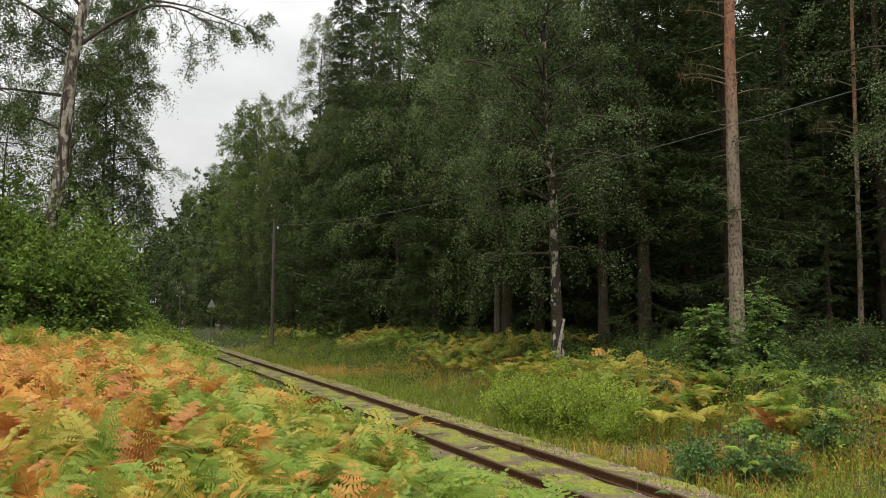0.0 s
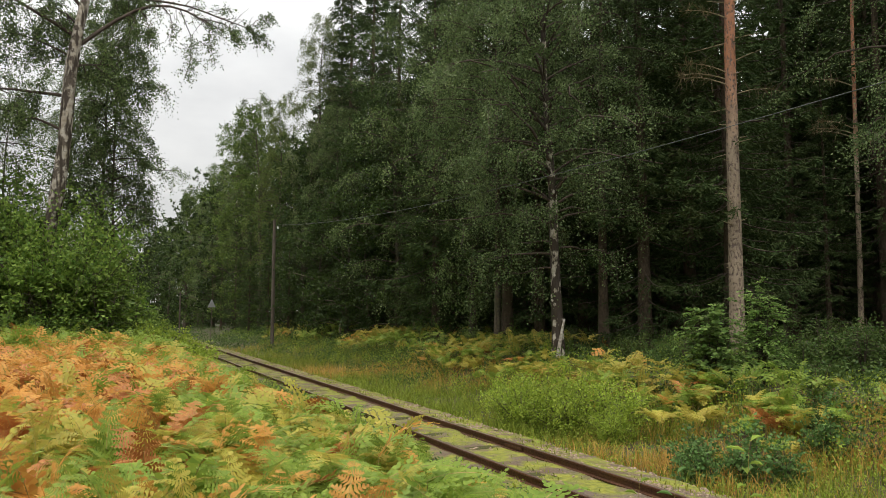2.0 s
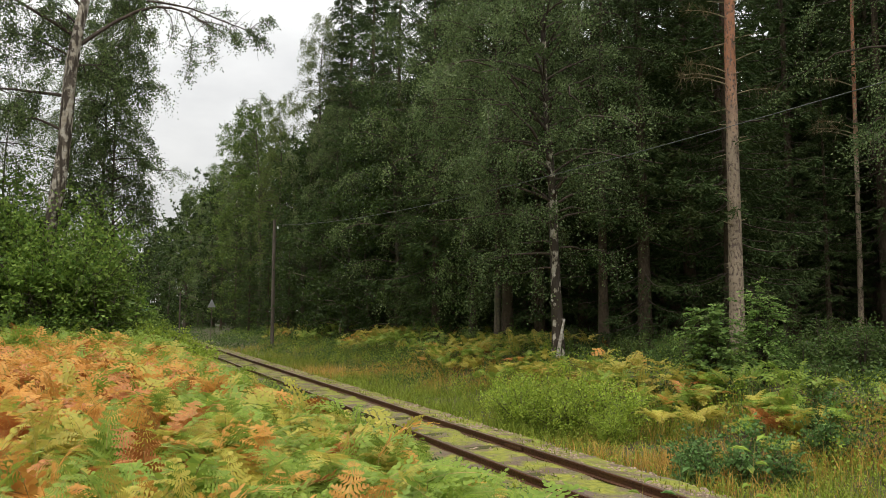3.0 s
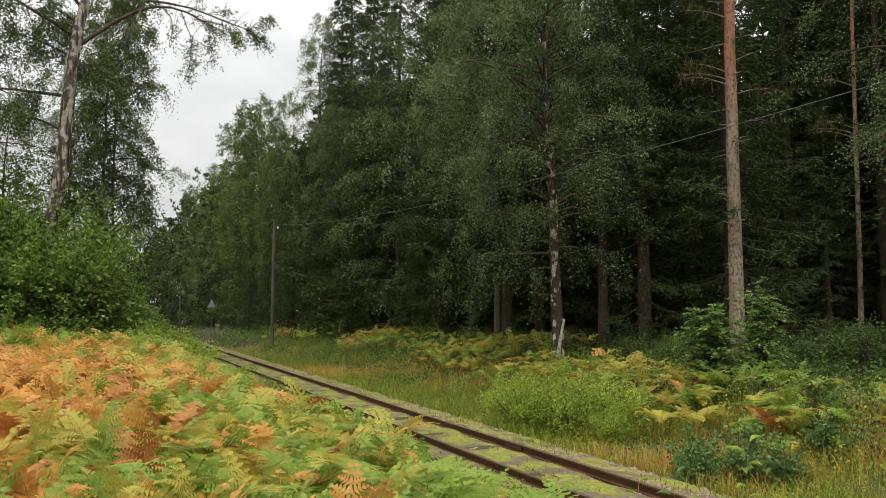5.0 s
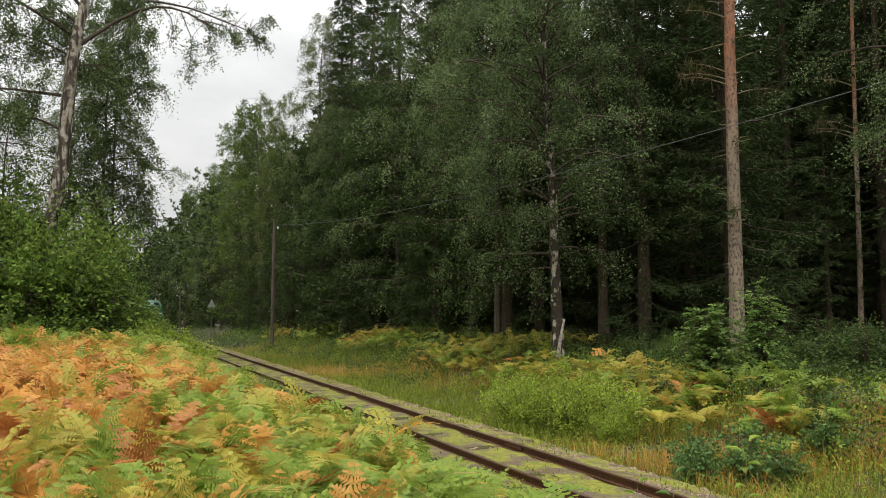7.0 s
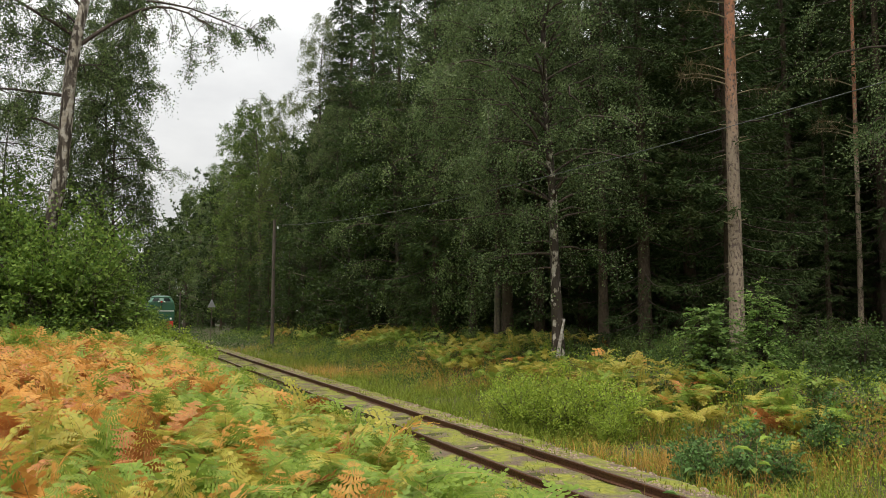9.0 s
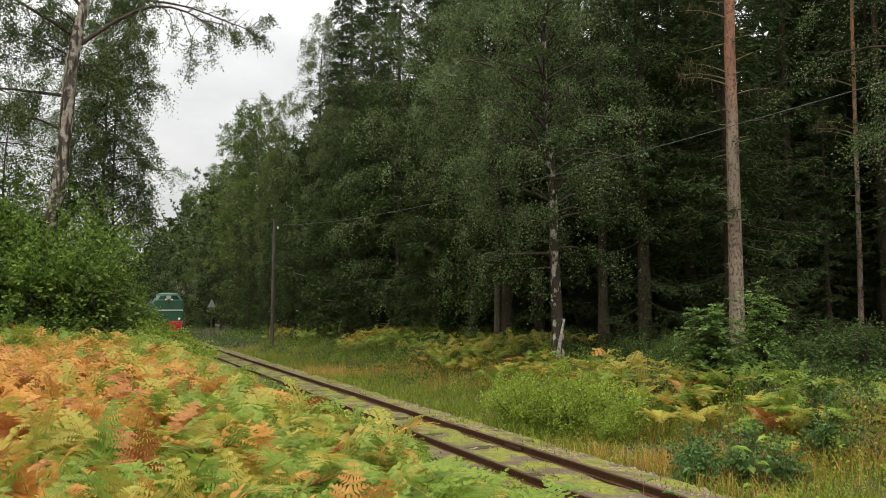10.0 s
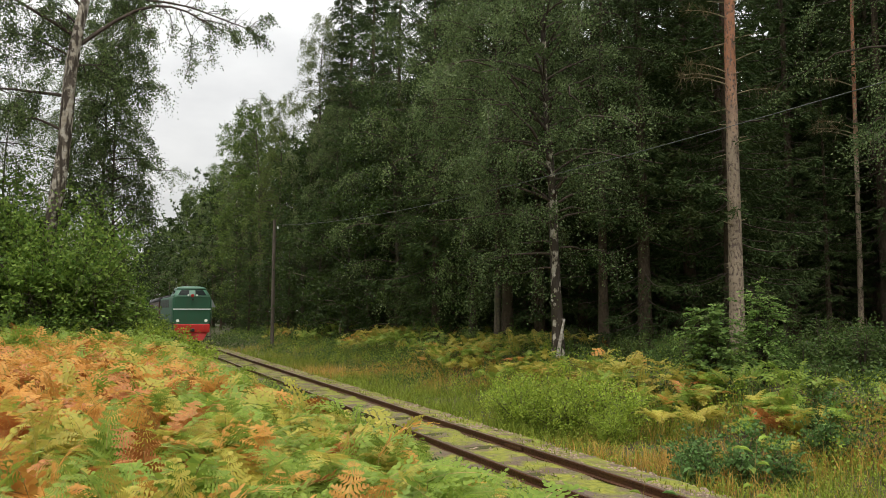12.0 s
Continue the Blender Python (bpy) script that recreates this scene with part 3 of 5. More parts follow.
def build_pine(rng, height=21.0, r0=0.21, clear=0.62, stubs=34, lean=(0, 0)):
    """Tall bare stem with dry stubs and a high, open crown."""
    wood, crown = Geo(), Geo()
    line = trunk_line(rng, height, lean, 0.12)
    wood.tube(line, trunk_radii(r0, len(line), 0.22, 0.6), 14, 0)
    rad = trunk_radii(r0, len(line), 0.22, 0.6)
    for i in range(stubs):
        u = rng.uniform(0.12, clear)
        az = rng.uniform(0, 2 * math.pi)
        out = np.array([math.cos(az), math.sin(az), rng.uniform(-0.1, 0.35)])
        ln = rng.uniform(0.08, 0.35) if u < 0.3 else rng.uniform(0.15, 1.0)
        b = on_line(line, np.array(u))
        s = np.linspace(0, 1, 4)
        pts = b + out * ln * s[:, None] * (1 + r0 / ln) + np.cumsum(rng.normal(0, 0.05 * ln, (4, 3)), 0) * s[:, None]
        wood.tube(pts, 0.018 * (1 - 0.7 * s), 4, 1)
    # two dead boughs with fine dry twigs
    for u, az in ((0.352, 2.6), (0.333, -0.35), (0.360, 2.9), (0.345, 2.75), (0.43, 2.75)):
        out = np.array([math.cos(az), math.sin(az), 0.12])
        s = np.linspace(0, 1, 6)
        b = on_line(line, np.array(u))
        pts = b + out * 1.35 * s[:, None]
        pts[:, 2] += 0.12 * np.sin(s * 3)
        wood.tube(pts, 0.02 * (1 - 0.8 * s), 4, 1)
        k = rng.uniform(0.3, 1, 46)
        p = on_line(pts, k)
        d = unit(rng.normal(size=(46, 3)) + out * 0.8)
        wood.quads(ribbon(p, p + d * rng.uniform(0.12, 0.45, 46)[:, None], 0.014), 1)
    at, along = [], []
    for i in range(34):
        u = clear + (0.98 - clear) * i / 34
        az, ln = i * 2.4, 2.6 * (1 - 0.6 * (u - clear) / (1 - clear)) * rng.uniform(0.6, 1.1)
        out = np.array([math.cos(az), math.sin(az), 0])
        s = np.linspace(0, 1, 6)
        pts = on_line(line, np.array(u)) + out * (ln * s)[:, None]
        pts[:, 2] += ln * (0.15 * s + 0.2 * s ** 2)
        wood.tube(pts, 0.05 * (1 - 0.85 * s), 5, 0)
        n = 46
        k = rng.uniform(0.35, 1.0, n)
        tip = on_line(pts, k) + rng.normal(0, 0.22, (n, 3))
        for q in range(9):
            at.append(tip)
            along.append(rng.normal(size=(n, 3)) + out * 0.5 + np.array([0, 0, 0.4]))
    crown.quads(leaf_quads(rng, np.vstack(at), np.vstack(along), 0.2, 0.02), 0)
    return wood.mesh("trunk", [M_PINE, M_DEADWOOD], True), crown.mesh("crown", [M_PINELEAF])


def build_shrub(rng, height=1.8, spread=0.9, stems=14, twigs=12, per=9, leaf=0.06, width=0.6, mat=None, upright=0.6):
    wood, crown = Geo(), Geo()
    starts, dirs, lens = [], [], []
    for i in range(stems):
        az = i * 2.4 + rng.normal(0, 0.4)
        out = np.array([math.cos(az), math.sin(az), 0])
        r, h = spread * math.sqrt(rng.random()), height * rng.uniform(0.45, 1.0)
        h *= 1 - 0.35 * (r / spread) ** 2
        s = np.linspace(0, 1, 6)
        pts = out * (r * (0.1 + 0.9 * s ** (1 + upright)))[:, None] + np.cumsum(rng.normal(0, 0.02 * height, (6, 3)), 0) * s[:, None]
        pts[:, 2] = h * (s - 0.12 * s ** 2) - 0.1
        wood.tube(pts, 0.009 * height ** 0.6 * (1.1 - s), 4, 0)
        k = rng.uniform(0.1, 1.0, twigs)
        starts.append(on_line(pts, k))
        dirs.append(unit(rng.normal(size=(twigs, 3)) + out * 0.4 + np.array([0, 0, 0.5])))
        lens.append(rng.uniform(0.10, 0.26, twigs) * height ** 0.7)
    hang_leaves(crown, rng, np.vstack(starts), np.vstack(dirs), np.concatenate(lens), per, leaf, leaf * width, 0.035, 0.12, 0, 1, -0.15)
    return wood.mesh("trunk", [M_TWIG], True), crown.mesh("crown", [mat or M_BROAD, M_TWIG])


def build_hazel(rng, height=2.6, spread=0.8, stems=7, tiers=15, per=16, leaf=0.09, mat=None):
    """Upright stems with level side twigs, the leaves laid flat along them; narrower towards the tip."""
    wood, crown = Geo(), Geo()
    at, along = [], []
    for i in range(stems):
        az = i * 2.4 + rng.normal(0, 0.3)
        lean = np.array([math.cos(az), math.sin(az), 0]) * spread * 0.45 * rng.uniform(0.2, 1.0)
        h = height * rng.uniform(0.6, 1.0)
        s = np.linspace(0, 1, 6)
        pts = lean * (s ** 1.4)[:, None] + np.cumsum(rng.normal(0, 0.015 * height, (6, 3)), 0) * s[:, None]
        pts[:, 2] = h * s - 0.1
        wood.tube(pts, 0.016 * (1.1 - s), 5, 0)
        for t in range(tiers):
            u = 0.12 + 0.86 * (t + rng.random()) / tiers
            a = rng.uniform(0, 2 * math.pi)
            out = np.array([math.cos(a), math.sin(a), 0])
            ln = spread * (1.08 - u) ** 0.7 * rng.uniform(0.5, 1.05) + 0.08
            b = on_line(pts, np.array(u))
            k = np.linspace(0, 1, 5)
            tw = b + out * (ln * k)[:, None]
            tw[:, 2] += ln * (0.45 * k - 0.5 * k ** 2)
            wood.tube(tw, 0.006 * (1.1 - k), 3, 0)
            w = rng.uniform(0.15, 1.0, per)
            at.append(on_line(tw, w) + rng.normal(0, 0.012, (per, 3)))
            side = np.array([-out[1], out[0], 0]) * rng.choice([-1, 1], per)[:, None]
            along.append(side + out * 0.5 + rng.normal(0, 0.2, (per, 3)) - np.array([0, 0, 0.25]))
    crown.quads(leaf_quads(rng, np.vstack(at), np.vstack(along), leaf, leaf * 0.68, 0.35), 0)
    return wood.mesh("stem", [M_TWIG], True), crown.mesh("crown", [mat or M_BROADLIGHT])


def plant(kind, meshes, label, category, group, x, y, scale=1.0, turn=0.0, z=None, wide=None, stem="trunk"):
    """One tree or shrub: an empty at its foot with its woody part and its crown."""
    ob = thing(kind, label, category, group)
    z = float(ground_z(x, y)) - 0.02 if z is None else z
    w = wide or scale
    ob.matrix_basis = pose(x, y, z, 0, 0, turn) @ Matrix.Diagonal((w, w, scale, 1))
    part(stem, meshes[0], None, ob)
    part("crown", meshes[1], None, ob)
    return ob


def build_woods():
    rng = np.random.default_rng(11)
    # far part of the line: light birches and broadleaves close to the track
    birches = [build_birch(rng, 18, 0.15, (0.01, 0.0), 0.20, 3.0, 84, 17, 24, 0.085, bark=M_MOSSBARK), build_birch(rng, 18, 0.14, (-0.02, 0.01), 0.07, 3.3, 92, 16, 24, 0.085, bark=M_MOSSBARK),
               build_birch(rng, 17, 0.13, (0, 0.02), 0.12, 2.5, 84, 12, 20, 0.09, mat=M_BIRCHLIGHT),
               build_birch(rng, 17, 0.12, (0.01, 0.01), 0.25, 3.0, 54, 14, 19, 0.078, 1.1, bark=M_MOSSBARK), build_birch(rng, 20, 0.12, (0.01, 0), 0.3, 2.0, 66, 18, 22, 0.08, 1.1, mat=M_BIRCHPALE)]
    spruces = [build_spruce(rng, 20, 0.21, 0.07, 3.3, 0.46, 22, 0.17, thin=0.22, layers=9), build_spruce(rng, 21, 0.2, 0.15, 2.9, 0.46, 22, 0.17, thin=0.22, layers=9), build_spruce(rng, 19, 0.19, 0.10, 3.3, 0.46, 22, 0.17, thin=0.22, layers=9)]
    inner = [build_spruce(rng, 20, 0.19, 0.15, 2.9, 0.52, 17, 0.19, thin=0.22, layers=8), build_spruce(rng, 21, 0.17, 0.20, 2.7, 0.52, 17, 0.19, thin=0.22, layers=8)]
    broad_far = build_broadleaf(rng, 15, 0.16, 0.05, 3.2, 44, 5, 4, 6, 0.30)
    dense = build_spruce(rng, 20, 0.19, 0.02, 3.4, 0.7, 13, 0.8, thin=0.24, layers=3)
    broads = [build_broadleaf(rng, 15, 0.16, 0.05, 3.2, 54, 8, 5, 7, 0.17), build_broadleaf(rng, 14, 0.15, 0.04, 3.4, 54, 8, 5, 7, 0.17), build_broadleaf(rng, 16, 0.17, 0.04, 3.0, 54, 8, 5, 7, 0.16, mat=M_BROADLIGHT)]
    L_B, L_S, L_D = "tall birch with drooping leafy twigs at the wood's edge", "dark green spruce with drooping boughs at the wood's edge", "bushy green broadleaf tree at the wood's edge"
    # edge of the wood beside the track: (kind, x, y, height scale, turn)
    edge = [("s", 10.7, 44.2, 0.36, 10), ("s", 10.6, 49.5, 0.42, 60), ("s", 10.5, 55.5, 0.45, 130), ("s", 10.7, 62.5, 0.45, 200), ("s", 10.8, 70.5, 0.5, 250), ("s", 11.2, 79.0, 0.5, 310), ("s", 11.6, 89.0, 0.5, 20), ("s", 12.2, 100.0, 0.55, 80), ("s", 12.8, 112.0, 0.6, 140),
            ("s", 14.52, 16.9, 0.95, 40), ("s", 12.9, 22.0, 1.0, 170), ("s", 12.5, 27.0, 0.95, 260), ("s", 13.6, 37.6, 1.15, 80), ("b", 12.9, 24.6, 1.0, 100), ("s", 14.06, 21.8, 1.0, 10), ("s", 14.0, 28.3, 1.0, 70), ("d", 12.7, 31.5, 0.8, 0),
            ("b", 13.2, 30.0, 1.05, 200), ("s", 13.9, 34.5, 1.05, 130), ("d", 12.0, 37.0, 0.75, 60), ("b", 12.6, 41.0, 0.74, 300), ("s", 14.4, 40.0, 1.0, 220),
            ("d", 11.6, 44.5, 0.8, 120), ("n", 12.7, 45.2, 1.04, 70), ("s", 14.1, 43.0, 1.2, 20), ("s", 14.9, 47.5, 1.15, 100), ("d", 12.8, 49.0, 0.85, 10), ("l", 12.2, 53.0, 1.0, 50), ("m", 11.9, 58.5, 1.15, 160), ("b", 13.3, 63.0, 1.1, 20),
            ("m", 12.0, 68.0, 1.2, 90), ("l", 12.4, 74.0, 1.1, 200), ("d", 11.5, 80.0, 1.1, 10), ("b", 12.5, 87.0, 1.05, 250), ("m", 11.8, 94.0, 1.15, 100),
            ("d", 11.2, 102.0, 1.2, 290), ("b", 11.9, 111.0, 1.1, 30), ("d", 10.6, 121.0, 1.2, 70), ("d", 10.0, 133.0, 1.2, 150),
            ("d", 16.0, 46.0, 1.0, 15), ("d", 16.5, 53.0, 1.1, 95), ("s", 16.8, 60.0, 1.0, 200), ("d", 16.5, 67.0, 1.2, 35), ("d", 16.5, 75.0, 1.2, 75), ("s", 16.0, 83.0, 1.1, 0), ("d", 16.0, 91.0, 1.25, 300),
            ("d", 15.5, 99.0, 1.3, 222), ("d", 15.5, 108.0, 1.3, 111), ("d", 15.0, 118.0, 1.3, 10), ("d", 14.5, 129.0, 1.3, 66), ("d", 13.5, 141.0, 1.3, 200), ("d", 15.5, 168.0, 1.4, 20), ("d", 12.0, 171.0, 1.3, 150), ("d", 8.8, 169.0, 1.2, 250), ("d", 5.4, 172.0, 1.1, 40), ("d", 2.0, 169.0, 1.1, 90), ("d", 13.5, 177.0, 1.5, 20), ("d", 10.3, 178.0, 1.4, 150), ("d", 7.0, 178.0, 1.3, 250),
            ("d", 20.5, 64.0, 1.3, 20), ("d", 20.0, 80.0, 1.35, 120), ("d", 19.0, 96.0, 1.35, 220), ("d", 18.5, 114.0, 1.35, 320), ("d", 12.4, 26.5, 0.45, 190), ("d", 12.2, 34.2, 0.6, 290), ("d", 11.3, 39.8, 0.55, 20)]
    kinds = {"b": (birches[0], "birch_tree", L_B, "birch"), "o": (birches[3], "birch_tree", "open-crowned birch with drooping twigs at the wood's edge", "birch"), "l": (birches[2], "birch_tree", "light green slender birch at the wood's edge", "birch"),
             "s": (spruces[0], "spruce_tree", L_S, "spruce"), "d": (broads[0], "broadleaf_tree", L_D, "tree"), "m": (broads[2], "broadleaf_tree", "light green bushy broadleaf tree at the wood's edge", "tree")}
    for i, (k, x, y, sc, turn) in enumerate(edge):
        meshes, name, label, cat = kinds["l" if k == "n" else k]
        if k == "n":
            plant("birch_tree", birches[4], "slender pale green birch rising over the wood's edge", "birch", "trees along the railway", x, y, sc, turn)
            continue
        if k == "b":
            meshes = birches[i % 2]
        if k == "s":
            meshes = spruces[i % 3]
        if k == "d":
            meshes = broads[i % 2] if y < 70 and x < 16 or y > 165 else broad_far
        plant(name, meshes, label, cat, "trees along the railway", x, y, sc, turn)
    # spruces inside the wood, row behind row
    r = random.Random(4)
    y = -6.0
    for row, x0 in enumerate((16.8, 19.6, 22.6, 26.0, 30.0, 35.0, 41.0, 48.0)):
        # the low start adds unseen spruces that keep light out from the right
        y = max(-8.0, x0 * 0.5 - 12)
        while y < 56 + row * 7:
            x = x0 + r.uniform(-1.1, 1.1)
            if row > 1 or y > 15:
                meshes = spruces[r.randrange(3)] if row < 2 and 3 < y < 36 else inner[r.randrange(2)] if row < 4 and y < 46 else dense
                plant("spruce_tree", meshes, "slender dark spruce standing inside the dense wood", "spruce", "spruces of the wood", x, y, r.uniform(0.85, 1.1), r.uniform(0, 360))
            y += r.uniform(2.6, 4.2) + row * 0.25
    for i, (x, y) in enumerate(((24.0, 15.6), (27.5, 18.9), (22.0, 14.6), (25.6, 17.6))):
        plant("spruce_tree", inner[i % 2], "slender dark spruce standing inside the dense wood", "spruce", "spruces of the wood", x, y, 1.0, 70 * i)
    for i, (x, y, sc) in enumerate(((21.0, 12.4, 0.55), (20.4, 15.4, 0.5), (23.2, 13.4, 0.6), (22.6, 16.6, 0.55), (18.0, 18.2, 0.5), (16.6, 21.0, 0.45))):
        plant("spruce_tree", spruces[2 * (i % 2)], "young spruce with low boughs inside the wood", "spruce", "spruces of the wood", x, y, sc, 95 * i)
    for x, y, turn in ((31.5, 21.2, 90), (37.0, 25.0, 200), (28.0, 21.0, 300), (33.0, 26.0, 10)):
        plant("spruce_tree", dense, "slender dark spruce standing inside the dense wood", "spruce", "spruces of the wood", x, y, 1.0, turn)
    # unseen trees added left of and behind the camera to cut side light
    for i, (x, y) in enumerate(((-13, 22), (-15, 14), (-16, 7), (-15, 0), (-14, -7), (-10, -13), (-4, -16), (2, -17), (8, -18), (-18, 26), (-20, 12), (-21, 2), (-17, -13))):
        plant("broadleaf_tree", broad_far, "bushy green broadleaf tree added out of view to block side light", "tree", "trees along the railway", x, y, 0.9 + 0.05 * (i % 4), 50 * i)
    # left of the track, beyond the ferns
    for k, x, y, sc, turn in (("b", 0.10, 33.0, 0.80, 0), ("o", -4.3, 28.6, 0.95, 0), ("o", -3.2, 31.5, 0.62, 0), ("d", -5.0, 31.0, 0.45, 80), ("o", -5.6, 34.0, 0.72, 10), ("o", -1.2, 35.0, 0.85, 30), ("l", 0.2, 47.0, 0.50, 90), ("d", 0.2, 60.0, 0.5, 40), ("d", -0.2, 53.0, 0.45, 140),
                              ("d", 0.2, 78.0, 0.6, 10), ("d", 0.4, 95.0, 0.65, 10), ("d", 1.4, 120.0, 0.8, 30), ("m", 2.2, 150.0, 0.85, 60), ("d", -8.5, 36.0, 0.7, 200), ("o", -9.0, 30.0, 0.9, 140)):
        meshes, name, label, cat = kinds[k]
        plant(name, meshes, label.replace("at the wood's edge", "beyond bracken"), cat, "trees along the railway", x, y, sc, turn)


build_woods()


# ---- single trees that stand out ----
BOUGH_FOOT = (0.67, 0.0, 10.35)


def leafy_ends(g, rng, pts, n, start, per, leaf, length, droop, m=0, twig_m=1):
    """Twigs with leaves along a bough, from the share of its length given to its tip."""
    k = rng.uniform(start, 1.0, n)
    d = unit(rng.normal(size=(n, 3)) + np.array([0.25, 0, -0.35]))
    hang_leaves(g, rng, on_line(pts, k), d, rng.uniform(0.5, 1.1, n) * length, per, leaf, leaf * 0.7, 0.06, droop, m, twig_m)


def build_old_birch(rng):
    """A leaning, bending stem that keeps its girth, with open boughs towards the left."""
    wood, crown = Geo(), Geo()
    h = np.linspace(-0.2, 17.5, 26)
    x = 0.015 * h + 0.0041 * h ** 2 + 0.05 * np.sin(h * 1.1 + 0.4)
    line = np.stack([x, 0.10 * np.sin(h * 0.45), h], 1)
    r = np.interp(h, [-0.2, 0.8, 6, 10, 12, 17.5], [0.34, 0.26, 0.215, 0.185, 0.14, 0.03]) * (1 + 0.06 * np.sin(h * 5.3) * np.sin(h * 2.1))
    wood.tube(line, r, 12, 0)
    for z0, dx, dy, dz, rad in ((8.6, -3.6, 0.6, 0.2, 0.06), (7.4, -3.0, -0.6, 0.9, 0.05), (10.6, -4.0, 0.3, 1.6, 0.07), (11.6, -3.0, -0.9, 1.9, 0.06), (12.6, 1.6, 0.7, 2.2, 0.06), (13.6, -2.2, 0.8, 2.2, 0.05), (14.4, 1.8, -0.6, 2.0, 0.05), (9.6, 1.6, 1.2, 0.6, 0.035), (11.0, -1.6, 1.5, 1.2, 0.04), (12.0, 2.0, 1.4, 1.0, 0.04), (9.9, -2.6, 1.0, 1.0, 0.04), (12.2, -3.6, 1.0, 0.9, 0.05)):
        s = np.linspace(0, 1, 8)
        b = np.array([np.interp(z0, h, x), 0, z0])
        pts = b + np.stack([dx * s, dy * s, dz * (1.6 * s - 0.6 * s ** 2) - 0.45 * s ** 3], 1) + np.cumsum(rng.normal(0, 0.07, (8, 3)), 0) * s[:, None]
        wood.tube(pts, rad * (1 - 0.85 * s), 6, 1)
        for q in range(10):
            k = rng.uniform(0.15, 0.98)
            b2 = on_line(pts, np.array(k))
            d = unit(np.array([dx, dy, 0.4]) * 0.35 + rng.normal(0, 1, 3)) * rng.uniform(0.6, 1.3)
            sub = b2 + d * np.linspace(0, 1, 5)[:, None]
            sub[:, 2] -= 0.35 * np.linspace(0, 1, 5) ** 2
            wood.tube(sub, 0.016 * (1 - 0.8 * np.linspace(0, 1, 5)), 4, 1)
            leafy_ends(crown, rng, sub, 15, 0.2, 18, 0.08, 0.6, 0.9)
        leafy_ends(crown, rng, pts, 14, 0.45, 16, 0.075, 0.6, 0.9)
    return wood.mesh("trunk", [M_OLDBIRCH, M_TWIG], True), crown.mesh("crown", [M_BIRCHLEAF, M_TWIG])


def build_bough(rng):
    """Long bough over the clearing: rises, levels out and sinks, bare inside and leafy at the ends. Grows from the origin along +x."""
    g = Geo()

    def limb(points, r0, r1, leaves, start, rough=0.05):
        p = np.array(points, float)
        s = np.linspace(0, 1, 10)
        pts = np.stack([np.interp(s, np.linspace(0, 1, len(p)), p[:, a]) for a in range(3)], 1)
        pts[1:-1] = (pts[:-2] + 2 * pts[1:-1] + pts[2:]) / 4
        pts[1:] += np.cumsum(rng.normal(0, rough, (9, 3)), 0) * s[1:, None]
        g.tube(pts, np.linspace(r0, r1, 10), 6, 1)
        if leaves:
            leafy_ends(g, rng, pts, leaves, start, 14, 0.075, 0.42, 0.5)
        return pts

    main = limb([(0, 0, 0), (0.95, 0.1, 1.0), (2.0, 0.1, 1.8), (3.1, 0.0, 1.85), (3.9, -0.1, 1.4), (4.7, -0.2, 1.1)], 0.072, 0.012, 24, 0.82)
    high = limb([(2.0, 0.1, 1.95), (3.0, 0.5, 2.2), (4.3, 0.6, 2.0), (5.6, 0.6, 1.65), (6.15, 0.6, 1.3)], 0.04, 0.010, 46, 0.72)
    for foot, tip, n in ((0.62, (3.5, 0.2, -0.5), 40), (0.72, (4.4, -0.3, 0.35), 26), (0.5, (2.6, -0.5, 0.4), 14), (0.8, (5.1, -0.4, 0.9), 22), (0.30, (1.5, -0.6, 0.3), 16), (0.36, (2.2, 0.8, 0.5), 16)):
        b = on_line(main, np.array(foot))
        limb([b, (b * 0.5 + np.array(tip) * 0.5) + np.array([0.2, 0, 0.25]), tip], 0.022, 0.006, n, 0.55)
    for foot, tip, n in ((0.45, (4.9, 0.9, 2.3), 14), (0.6, (5.4, 0.2, 1.2), 22), (0.75, (6.2, 0.3, 2.3), 26), (0.3, (3.9, 1.0, 2.7), 8), (0.55, (4.7, 0.4, 1.2), 12)):
        b = on_line(high, np.array(foot))
        limb([b, (b + np.array(tip)) / 2 + np.array([0, 0, 0.12]), tip], 0.016, 0.005, n, 0.5)
    for i in range(40):
        src = main if i % 2 else high
        b = on_line(src, np.array(rng.uniform(0.3, 0.85)))
        d = unit(rng.normal(size=3) + np.array([0.7, 0, 0.0])) * rng.uniform(0.4, 1.0)
        limb([b, b + d * 0.5 + np.array([0, 0, 0.05]), b + d - np.array([0, 0, 0.12])], 0.010, 0.003, 2 if i % 3 == 0 else 0, 0.7, 0.02)
    return g.mesh("bough", [M_BIRCHLEAF, M_TWIG], True)


